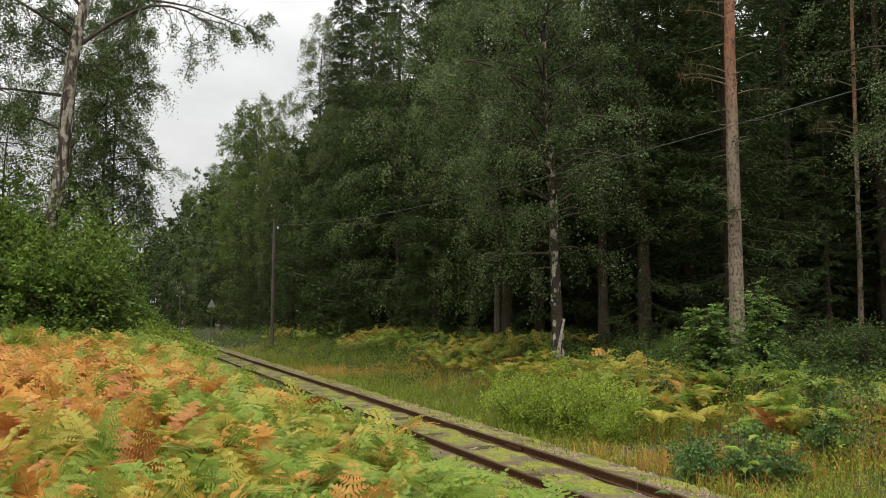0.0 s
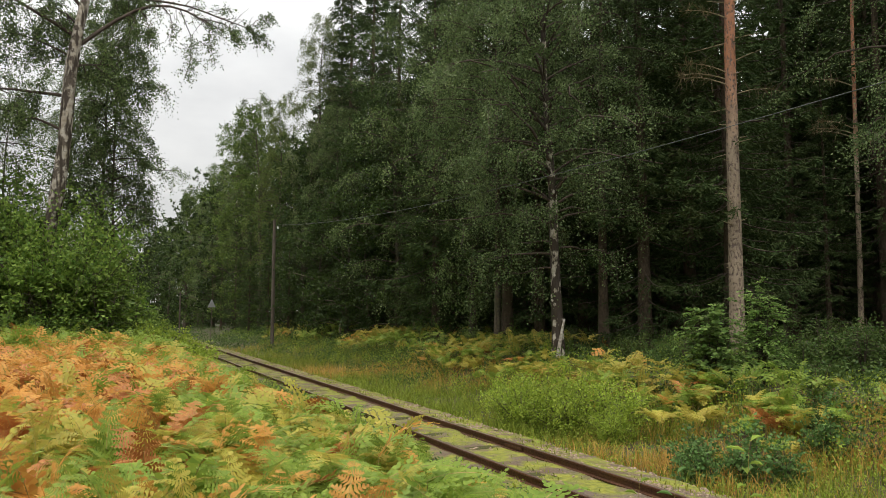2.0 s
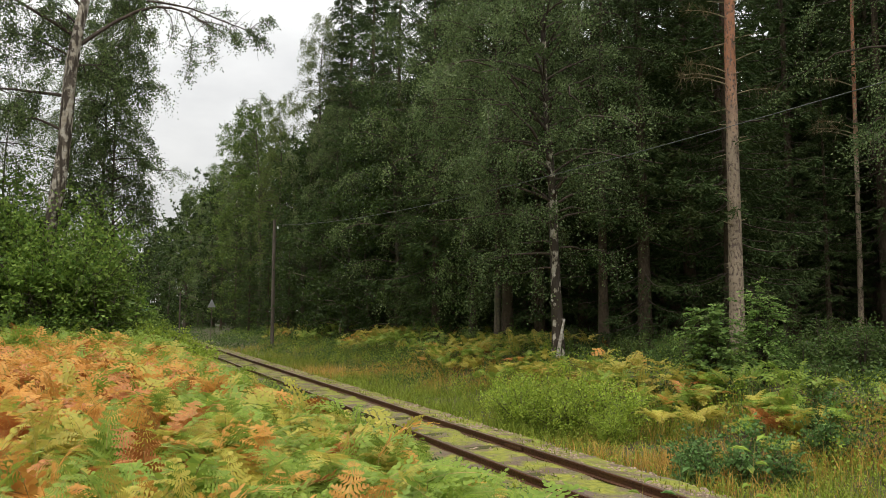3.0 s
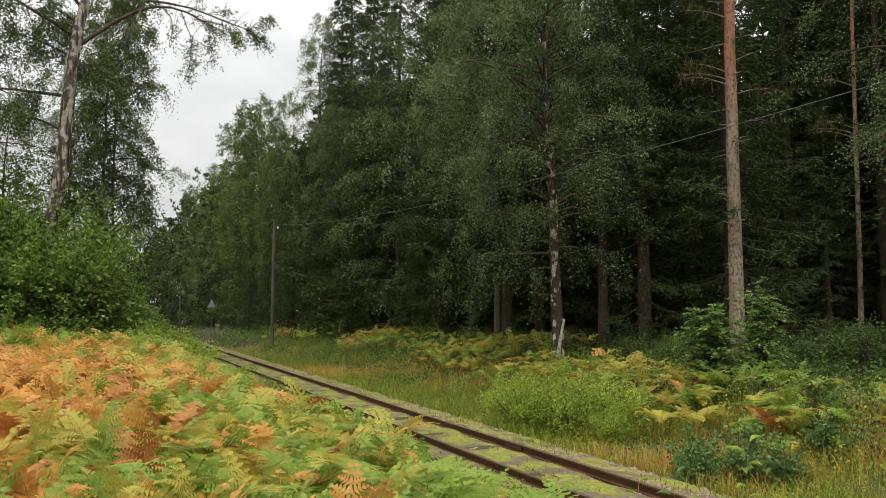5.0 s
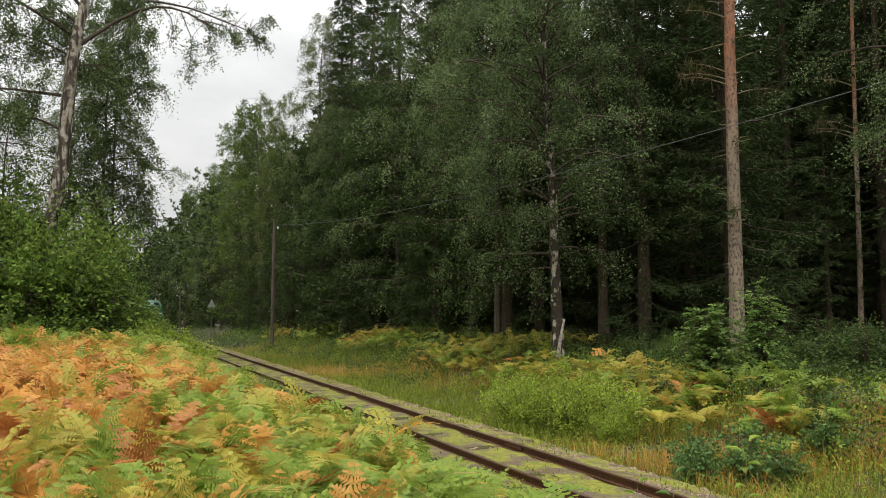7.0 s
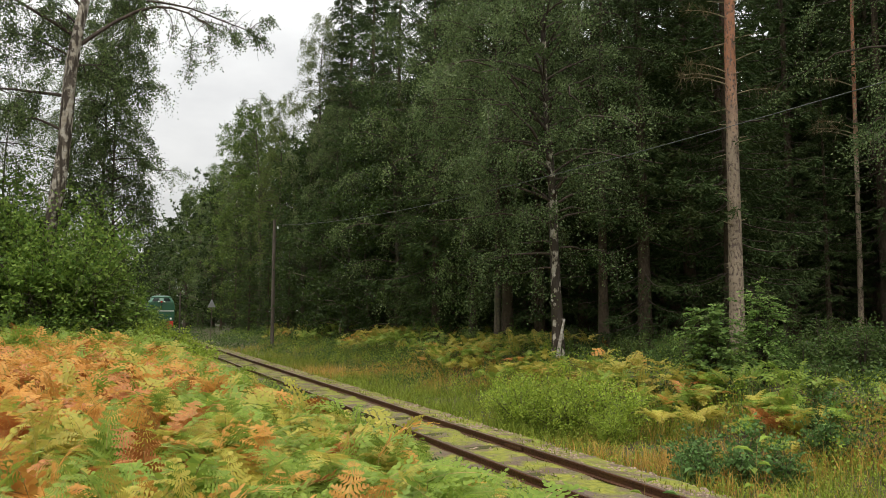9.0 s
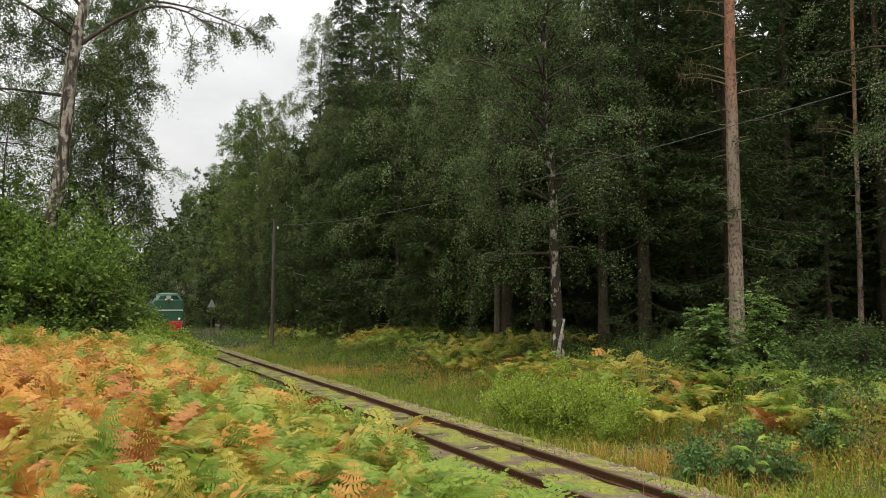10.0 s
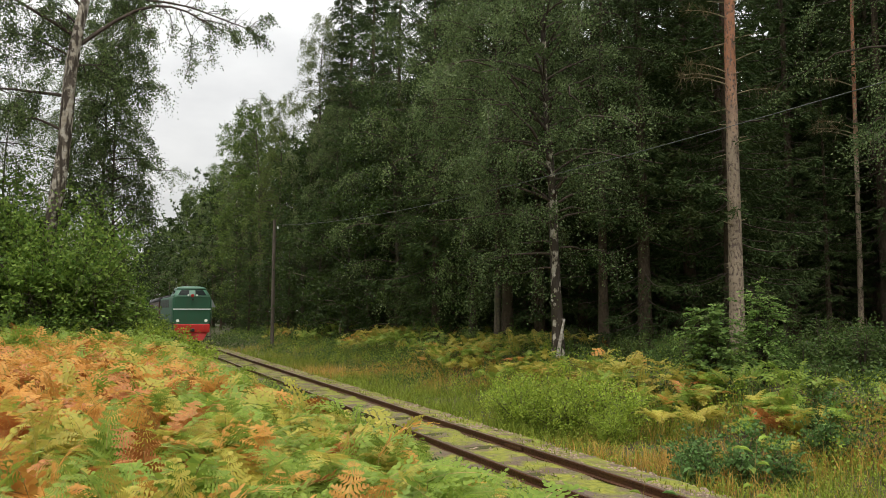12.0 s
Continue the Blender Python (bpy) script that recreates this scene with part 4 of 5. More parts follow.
def build_landmarks():
    rng = np.random.default_rng(21)
    plant("birch_tree", build_birch(rng, 15, 0.16, (0.0, 0.0), 0.24, 3.0, 66, 20, 30, 0.062, 0.8, limbs=((0.215, 2.1, 2.3, 0.15), (0.225, -1.1, 1.6, 0.1), (0.19, 2.4, 1.7, 0.1), (0.235, 1.7, 2.0, 0.2)) + tuple((0.27 + 0.045 * i, -2.65 + 0.35 * math.sin(i * 2.1), 2.0 + 0.4 * math.sin(i), 0.7) for i in range(14)) + ((0.27, 2.2, 2.6, 0.45), (0.31, 2.4, 2.4, 0.5), (0.29, -0.97, 2.0, 0.5), (0.35, -0.8, 2.3, 0.5), (0.40, 2.0, 3.0, 0.5), (0.45, 2.3, 3.2, 0.5), (0.50, -1.0, 2.6, 0.5), (0.55, 2.1, 3.2, 0.5)), mat=M_BIRCHFRONT), "birch with pale flaking bark at the wood's edge", "birch", "", 11.5, 16.9, 1.0, 30)
    snag = thing("birch_snag", "short leaning white birch stem at the birch's foot", "dead stem")
    snag.matrix_basis = pose(11.20, 16.55, float(ground_z(11.20, 16.55)))
    g = Geo()
    k = np.linspace(0, 1, 6)
    g.tube(np.stack([0.30 * k ** 1.4, 0.05 * k, 1.4 * k - 0.08], 1), 0.062 * (1.15 - 0.7 * k), 8, 0, True)
    part("stem", g.mesh("stem", [M_SNAG], True), None, snag)
    plant("birch_tree", build_birch(rng, 15, 0.12, (0.0, 0.0), 0.30, 2.8, 64, 18, 28, 0.062, 0.8, mat=M_BIRCHFRONT, bark=M_MOSSBARK), "leafy birch with hanging twigs in front of the spruces", "birch", "trees along the railway", 12.15, 21.4, 0.95, 100)
    plant("birch_tree", build_birch(rng, 16, 0.165, (0.0, 0.0), 0.30, 2.3, 62, 17, 28, 0.062, 0.8, 0.1, mat=M_BIRCHFRONT, bark=M_SPRUCEBARK), "leafy tree with a straight grey-brown stem before the spruces", "birch", "trees along the railway", 13.65, 17.7, 0.95, 250)
    plant("birch_tree", build_birch(rng, 15, 0.10, (0.0, 0.0), 0.26, 2.6, 60, 14, 26, 0.055, 0.9, mat=M_BIRCHFRONT, bark=M_MOSSBARK), "leafy birch overhanging the clearing at the wood's edge", "birch", "trees along the railway", 15.1, 8.9, 1.0, 10)
    plant("pine_tree", build_pine(np.random.default_rng(77), 21, 0.185), "tall pine with grey foot, orange stem and dry stubs", "pine", "", 14.93, 13.90, 1.0, 0)
    plant("pine_tree", build_pine(np.random.default_rng(78), 19, 0.080, 0.7, 10, (0.028, -0.013)), "slender orange-barked pine inside the wood", "pine", "", 20.69, 14.6, 1.0, 0)
    old = plant("birch_tree", build_old_birch(rng), "old birch with furrowed bark leaning over the bracken", "birch", "", -1.35, 26.6, 1.0, 0)
    bough = part("bough", build_bough(rng), None, old, "long bough with bare twigs and leafy ends")
    bough.matrix_basis = pose(*BOUGH_FOOT)
    plant("birch_tree", build_birch(rng, 14.5, 0.07, (0.0, 0.0), 0.20, 2.1, 76, 15, 26, 0.085, 1.3, bark=M_MOSSBARK), "birch with long hanging twigs behind the bracken", "birch", "trees along the railway", 0.75, 31.5, 1.0, 60)
    return bough


SWAYING_BOUGH = build_landmarks()


# ---- bracken, grass and shrubs ----
def frond_geo(rng, length=0.7, pairs=13, pinnules=7, rise=60.0, end=-10.0, stalk=0.4, broad=0.36):
    """A bracken frond: upright stalk, arching blade, paired pinnae cut into pinnules. Grows from the origin, blade along +x."""
    g = Geo()
    ang = np.radians(np.linspace(rise, end, 9))
    step = np.stack([np.cos(ang), 0 * ang, np.sin(ang)], 1) * length / 8
    mid = np.array([[0.02, 0, stalk]]) + np.cumsum(step, 0) - step[:1]
    g.tube(np.vstack([[(-0.05, 0, -0.03), (-0.02, 0, stalk * 0.6)], mid]), np.linspace(0.004, 0.001, 11), 3, 0)
    quads = []
    for i in range(pairs):
        u = (i + 0.3) / pairs
        base, a = on_line(mid, np.array(u)), np.interp(u, np.linspace(0, 1, 9), ang)
        tan, nrm0 = np.array([math.cos(a), 0, math.sin(a)]), np.array([-math.sin(a), 0, math.cos(a)])
        ln = length * broad * (1 - u) ** 0.8 * min(1.0, 0.75 + u * 1.5) * rng.uniform(0.85, 1.1) + 0.015
        n = max(2, int(round(pinnules * (1 - 0.5 * u))))
        for side in (-1, 1):
            d = unit(tan * (0.38 + 0.3 * u) + np.array([0, side, 0]) + nrm0 * rng.normal(0.05, 0.16))
            across = unit(np.cross(unit(nrm0 + rng.normal(0, 0.2, 3)), d))
            for k in range(n):
                w = (k + 0.5) / n
                c = base + d * ln * w
                c[2] -= 0.22 * ln * w ** 2
                pl = (0.020 + 0.045 * length) * (0.55 + 0.45 * (1 - u)) * (1 - w) ** 0.8 + 0.003
                hw = ln / n * 0.43
                for e in (-1, 1):
                    tip = c + across * e * pl + d * pl * 0.35
                    quads.append([c - d * hw, c + d * hw, tip + d * hw * 0.35, tip - d * hw * 0.35])
    g.quads(np.array(quads), 1)
    return g


def geo_arrays(g):
    return np.vstack(g.v), [(f, m) for f, m in g.f]


def scatter(out, proto, mats, pos, scale, turn, tilt, matmap):
    """Adds copies of a prototype to a Geo, each with the material given for its leaves."""
    v, fs = proto
    for p, s, a, b, mm in zip(pos, scale, turn, tilt, matmap):
        rot = np.array(Euler((b[0], b[1], a)).to_matrix())
        w = (v * s) @ rot.T + p
        out.v.append(w)
        for f, m in fs:
            out.f.append((f + out.n, 0 if m == 0 else mm))
        out.n += len(w)


def fern_colour(x, y, rng):
    """Rusty towards the far bank, green near the track and by the camera."""
    k = 0.525 + 0.18 * wave(x, y, 1.1, 3) + 0.26 * wave(x, y, 3.3, 8)
    k += np.clip((y - 6.5) / 14.0, -0.12, 0.2) - np.clip((x - 0.2) / 5.0, -0.16, 0.36) + rng.normal(0, 0.30, np.shape(x))
    return np.where(k > 0.59, 3, np.where(k > 0.36, 2, 1)), k


def build_bracken():
    rng = np.random.default_rng(31)
    fmats = [M_STALK, M_FERN_G, M_FERN_Y, M_FERN_O, M_FERN_B]
    near = [frond_geo(rng, ln, 11, 8, r0, r1, st, 0.40) for ln, r0, r1, st in ((0.44, 65, 5, 0.46), (0.46, 45, -25, 0.52), (0.40, 30, -30, 0.56), (0.46, 78, 35, 0.40))]
    fronds = {}
    for k in range(1, 5):
        for i, g in enumerate(near):
            h = Geo()
            h.v, h.n = g.v, g.n
            h.f = [(f, 0 if m == 0 else 1) for f, m in g.f]
            fronds[k, i] = h.mesh("frond", [M_STALK, fmats[k]])
    words = {1: "green bracken fern with broad divided fronds", 2: "yellowing bracken fern with divided fronds", 3: "orange autumn bracken fern with divided fronds", 4: "withered brown bracken fern with curled fronds"}
    # plants nearest the camera, one by one
    r = np.random.default_rng(32)
    count = 0
    cells = sorted(((x, y) for x in np.arange(-3.2, 3.2, 0.30) for y in np.arange(2.2, 9.2, 0.32)), key=lambda c: math.hypot(*c))
    taken = 0.0
    for x, y in cells:
        x, y = x + r.uniform(-0.15, 0.15), y + r.uniform(-0.15, 0.15)
        bearing = math.degrees(math.atan2(x, y))
        if bearing < -12 or x > 2.9 + 0.25 * math.sin(y * 1.3) or count >= 290:
            continue
        count += 1
        taken = math.hypot(x, y)
        k, _ = fern_colour(np.array([x]), np.array([y]), r)
        k = int(k[0])
        if k == 3 and r.random() < 0.34:
            k = 4
        ob = thing("bracken_fern", words[k], "fern", "bracken on the bank")
        size = r.uniform(0.85, 1.15) * (1.0 if x < 1.4 else 0.8)
        ob.matrix_basis = pose(x, y, float(ground_z(x, y)), 0, 0, r.uniform(0, 360)) @ Matrix.Diagonal((size, size, size, 1))
        for j in range(7):
            kk = k if r.random() < 0.75 else max(1, min(3, k + int(r.choice([-1, 1]))))
            fr = part("frond", fronds[kk, int(r.integers(4))], None, ob)
            fr.matrix_basis = pose(r.uniform(-0.05, 0.05), r.uniform(-0.05, 0.05), 0, r.normal(0, 10), r.normal(0, 12), j * 51 + r.uniform(-35, 35)) @ Matrix.Diagonal((1, 1, r.uniform(0.85, 1.15), 1))
    # the rest of the bracken
    fine = [geo_arrays(frond_geo(rng, ln, 10, 3, r0, r1, st, 0.42)) for ln, r0, r1, st in ((0.48, 60, -12, 0.48), (0.46, 30, -30, 0.56), (0.46, 74, 15, 0.42), (0.42, 20, -25, 0.54))]
    low = [geo_arrays(frond_geo(rng, ln, 8, 2, r0, r1, st, 0.40)) for ln, r0, r1, st in ((0.46, 55, -10, 0.50), (0.44, 35, -28, 0.56), (0.44, 70, 20, 0.46), (0.42, 25, -25, 0.54))]
    g = Geo()
    n = 12500
    y = 2.0 + 22.0 * r.random(n) ** 0.8
    x = r.uniform(-9, 3.1, n)
    b = np.degrees(np.arctan2(x, y))
    keep = (b > -10) & ((np.hypot(x, y) > taken - 0.25) | (r.random(n) < 0.25)) & (x < 3.1 - 0.065 * y + 0.3 * np.sin(y))
    x, y = x[keep], y[keep]
    c, _ = fern_colour(x, y, r)
    c = np.where((c == 3) & (r.random(len(x)) < 0.22), 4, c)
    c = np.where((y > 20.5) & (r.random(len(x)) < 0.75), 1, c)
    pos = np.stack([x, y, ground_z(x, y)], 1)
    turn, tilt, sc = r.uniform(0, 6.3, len(x)), r.normal(0, 0.26, (len(x), 2)), r.uniform(0.65, 1.3, len(x))
    sc *= np.where(y > 20.5, 1.25, 1.0)
    h = np.arange(len(x)) % 4
    for i in range(4):
        for protos, reached in ((fine, y < 13.5), (low, y >= 13.5)):
            w = (h == i) & reached
            scatter(g, protos[i], fmats, pos[w], sc[w], turn[w], tilt[w], c[w])
    tagged(new("bracken_thicket", g.mesh("bracken_thicket", fmats)), "dense orange and green bracken covering the bank", "ferns", kind="stuff")
    # single plants on the far bank
    for j in range(84):
        y = 7.3 + 15.5 * r.random() ** 1.2
        x = float(np.interp(y, [5.5, 9, 12.5, 17, 23], [9.3, 9.6, 9.9, 10.2, 10.5])) + r.normal(0, 0.45)
        k = int(r.choice([1, 2, 3, 4], p=[0.48, 0.42, 0.05, 0.05]))
        ob = thing("bracken_fern", words[k].replace("fern ", "fern beneath the wood's edge "), "fern", "bracken below the wood")
        size = r.uniform(0.62, 0.98)
        ob.matrix_basis = pose(x, y, float(ground_z(x, y)), 0, 0, r.uniform(0, 360)) @ Matrix.Diagonal((size * 1.25, size * 1.25, size, 1))
        for q in range(6):
            kk = k if r.random() < 0.75 else int(r.integers(1, 3))
            fr = part("frond", fronds[kk, int(r.integers(4))], None, ob)
            fr.matrix_basis = pose(r.uniform(-0.05, 0.05), r.uniform(-0.05, 0.05), 0, r.normal(0, 10), r.normal(0, 12), q * 60 + r.uniform(-35, 35))
    # bracken on the far side of the track
    g = Geo()
    n = 3400
    y = 5 + 45 * r.random(n) ** 1.1
    x = 9.9 + 3.2 * r.random(n) + 0.5 * np.sin(y * 0.8)
    patch = (wave(x, y, 0.75, 2) + r.normal(0, 0.25, n) > -0.05) & ((y > 16) | (x < 10.9))
    x, y = x[patch], y[patch]
    n = len(x)
    k = 0.45 + 0.5 * wave(x, y, 0.8, 6) + r.normal(0, 0.2, n)
    c = np.where(k > 0.92, 3, np.where(k > 0.42, 2, 1))
    pos = np.stack([x, y, ground_z(x, y)], 1)
    turn, tilt, sc = r.uniform(0, 6.3, n), r.normal(0, 0.2, (n, 2)), r.uniform(0.7, 1.2, n)
    h = np.arange(n) % 4
    for i in range(4):
        scatter(g, low[i], fmats, pos[h == i], sc[h == i], turn[h == i], tilt[h == i], c[h == i])
    tagged(new("bracken_far_bank", g.mesh("bracken_far_bank", fmats)), "yellow-green and brown bracken along the wood's edge", "ferns", kind="stuff")


def blades(g, rng, x, y, height, width, m, z=None, lean=0.35):
    """Bent grass blades: three narrowing pieces each."""
    n = len(x)
    p0 = np.stack([x, y, ground_z(x, y) - 0.02 if z is None else z], 1)
    az = rng.uniform(0, 2 * np.pi, n)
    out = np.stack([np.cos(az), np.sin(az), np.zeros(n)], 1)
    side = np.stack([-np.sin(az), np.cos(az), np.zeros(n)], 1)
    h = (height * rng.uniform(0.5, 1.2, n))[:, None]
    ln = lean * rng.uniform(0.3, 1.6, n)[:, None]
    up = np.array([[0, 0, 1.0]])
    w = (width * rng.uniform(0.7, 1.3, n))[:, None] / 2
    p1 = p0 + up * h * 0.5 + out * h * ln * 0.25
    p2 = p0 + up * h * 0.88 + out * h * ln * 0.75
    p3 = p0 + up * h * (1.0 - 0.15 * ln) + out * h * ln * 1.25
    v = np.stack([p0 - side * w, p0 + side * w, p1 - side * w * 0.85, p1 + side * w * 0.85, p2 - side * w * 0.5, p2 + side * w * 0.5, p3], 1)
    k = 7 * np.arange(n)[:, None]
    g.faces(v, np.vstack([k + np.array([[0, 1, 3, 2]]), k + np.array([[2, 3, 5, 4]])]), m)
    g.n -= 7 * n
    g.v.pop()
    g.faces(v, k + np.array([[4, 5, 6]]), m)


def build_grass():
    rng = np.random.default_rng(41)
    g = Geo()
    n = 62000
    y = 4 + 40 * rng.random(n) ** 1.5
    x = rng.uniform(6.85, 10.8, n) + 0.25 * np.sin(y) * (rng.random(n) < 0.6)
    tuft = (wave(x, y, 3.1, 2) + rng.normal(0, 0.5, n) > -0.2) & (rng.random(n) > (y - 27) / 30)
    x, y = x[tuft], y[tuft]
    dry = wave(x, y, 0.9, 7) + 0.16 * np.clip(9 - y, -2, 3) + 0.22 * (x - 8.3) + 0.9 * (wave(x, y, 0.5, 5) > 0.15) + 0.2 * ((y > 13) & (y < 32) & (x > 8.2)) + 0.75 * ((y < 9.0) & (x > 7.2)) + rng.normal(0, 0.35, len(x)) > 0.75
    blades(g, rng, x[~dry], y[~dry], 0.33, 0.012, 0, None, 0.55)
    blades(g, rng, x[dry], y[dry], 0.36, 0.009, 1, None, 0.6)
    # thin verge on the near side and tufts between the rails
    n = 16000
    y = 3 + 40 * rng.random(n) ** 1.5
    x = rng.uniform(2.3, 4.45, n)
    blades(g, rng, x, y, 0.20, 0.008, 0)
    n = 16000
    y = 5 + 45 * rng.random(n) ** 1.4
    x = rng.uniform(3.9, 6.6, n)
    ok = wave(x, y, 2.7, 9) + rng.normal(0, 0.3, n) > 0.15
    blades(g, rng, x[ok], y[ok], 0.06, 0.012, 2, np.full(ok.sum(), -0.13), 0.6)
    # short grass round the camera and on along the line behind it
    x, y = rng.uniform(-7, 3.4, 7000), rng.uniform(-7, 3.0, 7000)
    blades(g, rng, x, y, 0.16, 0.010, 0)
    x, y = rng.uniform(7.0, 11, 5000), rng.uniform(-7, 4.5, 5000)
    blades(g, rng, x, y, 0.28, 0.012, 0)
    tagged(new("grass", g.mesh("grass", [M_GRASS, M_STRAW, M_MOSS])), "tall green and straw-coloured grass along the track", "grass", kind="stuff")


def build_undergrowth():
    """Low leafy herbs on both verges and at the wood's foot."""
    rng = np.random.default_rng(51)
    g = Geo()

    def herbs(n, xr, yr, h, leaf, m, power=1.4):
        y = yr[0] + (yr[1] - yr[0]) * rng.random(n) ** power
        x = rng.uniform(*xr, n) + 0.3 * np.sin(y * 1.7)
        z = ground_z(x, y)
        hh = h * rng.uniform(0.4, 1.2, n) * (0.75 + 0.35 * wave(x, y, 1.3, 3))
        for k in range(9):
            at = np.stack([x + rng.normal(0, 0.09, n), y + rng.normal(0, 0.09, n), z + hh * (0.3 + 0.7 * k / 8)], 1)
            g.quads(leaf_quads(rng, at, rng.normal(size=(n, 3)) + np.array([0, 0, 0.2]), leaf, leaf * 0.55), m)

    herbs(5200, (2.2, 4.3), (3, 45), 0.32, 0.055, 0)
    herbs(800, (4.1, 4.75), (6, 40), 0.26, 0.05, 0)
    herbs(500, (0.8, 2.6), (6, 24), 0.7, 0.05, 0)
    herbs(3200, (9.0, 13.5), (5, 60), 0.5, 0.06, 0)
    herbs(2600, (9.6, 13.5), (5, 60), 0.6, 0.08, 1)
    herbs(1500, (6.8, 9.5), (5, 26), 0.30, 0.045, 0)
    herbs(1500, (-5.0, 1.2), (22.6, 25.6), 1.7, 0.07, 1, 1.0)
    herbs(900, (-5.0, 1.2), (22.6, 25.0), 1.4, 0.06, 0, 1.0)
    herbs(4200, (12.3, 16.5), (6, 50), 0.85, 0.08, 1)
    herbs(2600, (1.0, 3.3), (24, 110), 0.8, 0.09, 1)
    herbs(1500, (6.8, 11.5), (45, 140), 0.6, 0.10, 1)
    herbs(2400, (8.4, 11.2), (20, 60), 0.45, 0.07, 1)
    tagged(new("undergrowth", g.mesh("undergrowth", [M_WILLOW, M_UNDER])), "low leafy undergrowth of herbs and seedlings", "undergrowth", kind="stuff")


def build_shrubs():
    rng = np.random.default_rng(61)
    will = [build_shrub(rng, 1.55, 0.9, 40, 20, 10, 0.055, 0.55, M_WILLOW, 0.9) for i in range(2)]
    asp = [build_shrub(rng, 1.2, 0.5, 18, 12, 7, 0.062, 0.75, M_ASPEN, 0.9) for i in range(2)]
    haz = [build_shrub(rng, 2.7, 0.95, 18, 26, 9, lf, 0.6, m, 1.4) for m, lf in ((M_BROADLIGHT, 0.085), (M_BUSH, 0.065))]
    verge = [build_shrub(rng, 1.9, 1.0, 28, 16, 8, 0.085, 0.6, M_WILLOW, 0.7)] * 2
    tall = [build_shrub(rng, 5.6, 1.7, 42, 36, 12, 0.10, 0.6, M_BUSH, 0.8), build_shrub(rng, 5.4, 1.7, 42, 36, 12, 0.095, 0.6, M_BUSH, 0.8)]
    for meshes, label, spots in (
            (will, "light green willow bush in the grass beside the track", ((7.9, 11.3, 1.0), (7.6, 12.5, 0.95), (8.5, 10.8, 0.9), (8.7, 12.2, 1.1), (8.2, 13.6, 0.9), (8.0, 10.2, 0.6))),
            (asp, "low bush with round blue-green leaves beside the track", ((7.35, 7.6, 0.85), (7.9, 7.35, 1.0), (7.7, 8.0, 0.9), (8.2, 6.9, 0.8), (9.3, 7.1, 0.85), (9.9, 7.6, 0.7))),
            (haz, "leafy green bush at the foot of the wood", ((15.1, 11.6, 0.45), (12.2, 20.5, 0.5), (12.8, 15.4, 0.5), (12.0, 27.5, 0.55), (16.8, 12.3, 0.55), (16.0, 9.4, 0.5), (12.0, 18.4, 0.42), (11.6, 22.3, 0.5), (11.4, 24.8, 0.42), (13.2, 14.4, 0.4), (14.6, 10.3, 0.4), (12.1, 17.4, 0.35), (14.8, 9.4, 0.45), (12.9, 13.6, 0.48), (15.7, 10.6, 0.5), (12.4, 11.6, 0.34), (14.0, 11.0, 0.42))),
            (verge, "light green leafy bush between bracken and track", ((2.75, 24.3, 1.0), (1.9, 24.8, 1.1), (2.6, 21.8, 0.75), (0.9, 25.6, 1.1), (3.0, 19.6, 0.5), (1.8, 33.0, 1.4), (1.5, 38.0, 1.2), (1.5, 28.4, 1.0))),
            (tall, "tall leafy bush behind the bracken", ((-0.75, 25.9, 1.3), (0.0, 29.4, 1.18), (-1.75, 25.7, 1.25), (-3.0, 27.6, 1.6), (0.5, 31.0, 0.8), (-4.4, 28.0, 1.6), (-3.9, 26.4, 1.45), (-2.7, 26.0, 1.0), (-0.2, 26.6, 0.6), (-2.2, 25.8, 0.6), (0.2, 26.2, 0.5), (-1.6, 25.2, 0.5), (-3.0, 24.6, 0.5), (0.3, 36.0, 0.85), (0.6, 42.0, 0.8)))):
        for i, (x, y, s) in enumerate(spots):
            plant("bush", meshes[i % 2], label, "bush", "bushes along the railway", x, y, s, 77 * i, stem="stem")
    plant("bush", build_hazel(rng, 2.13, 0.95, 12, 18, 20, 0.10, M_HAZEL), "hazel bush with tiers of broad leaves below the pine", "bush", "bushes along the railway", 10.90, 10.79, 1.0, 20, stem="stem")
    plant("bush", build_hazel(rng, 2.27, 0.72, 15, 20, 22, 0.060, M_HAZEL), "fine-leaved bush with upright shoots below the pine", "bush", "bushes along the railway", 11.97, 10.53, 1.0, 70, stem="stem")
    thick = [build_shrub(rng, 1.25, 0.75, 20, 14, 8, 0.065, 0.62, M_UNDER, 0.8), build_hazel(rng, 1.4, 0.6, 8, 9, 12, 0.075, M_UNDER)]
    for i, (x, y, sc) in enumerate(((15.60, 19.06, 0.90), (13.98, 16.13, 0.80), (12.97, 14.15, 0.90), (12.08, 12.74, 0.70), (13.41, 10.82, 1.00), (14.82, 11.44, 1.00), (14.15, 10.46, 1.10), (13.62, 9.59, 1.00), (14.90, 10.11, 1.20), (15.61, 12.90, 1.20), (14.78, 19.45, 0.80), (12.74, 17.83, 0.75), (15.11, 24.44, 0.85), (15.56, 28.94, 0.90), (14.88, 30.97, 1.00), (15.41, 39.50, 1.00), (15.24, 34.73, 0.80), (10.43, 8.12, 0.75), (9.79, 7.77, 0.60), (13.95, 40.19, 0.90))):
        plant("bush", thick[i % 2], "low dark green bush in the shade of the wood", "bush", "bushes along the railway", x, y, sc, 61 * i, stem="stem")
    sprig = [build_shrub(rng, 0.62, 0.34, 9, 9, 8, 0.034, 0.6, M_ASPEN, 0.9), build_shrub(rng, 0.55, 0.42, 11, 9, 8, 0.036, 0.6, M_WILLOW, 0.7)]
    r = random.Random(8)
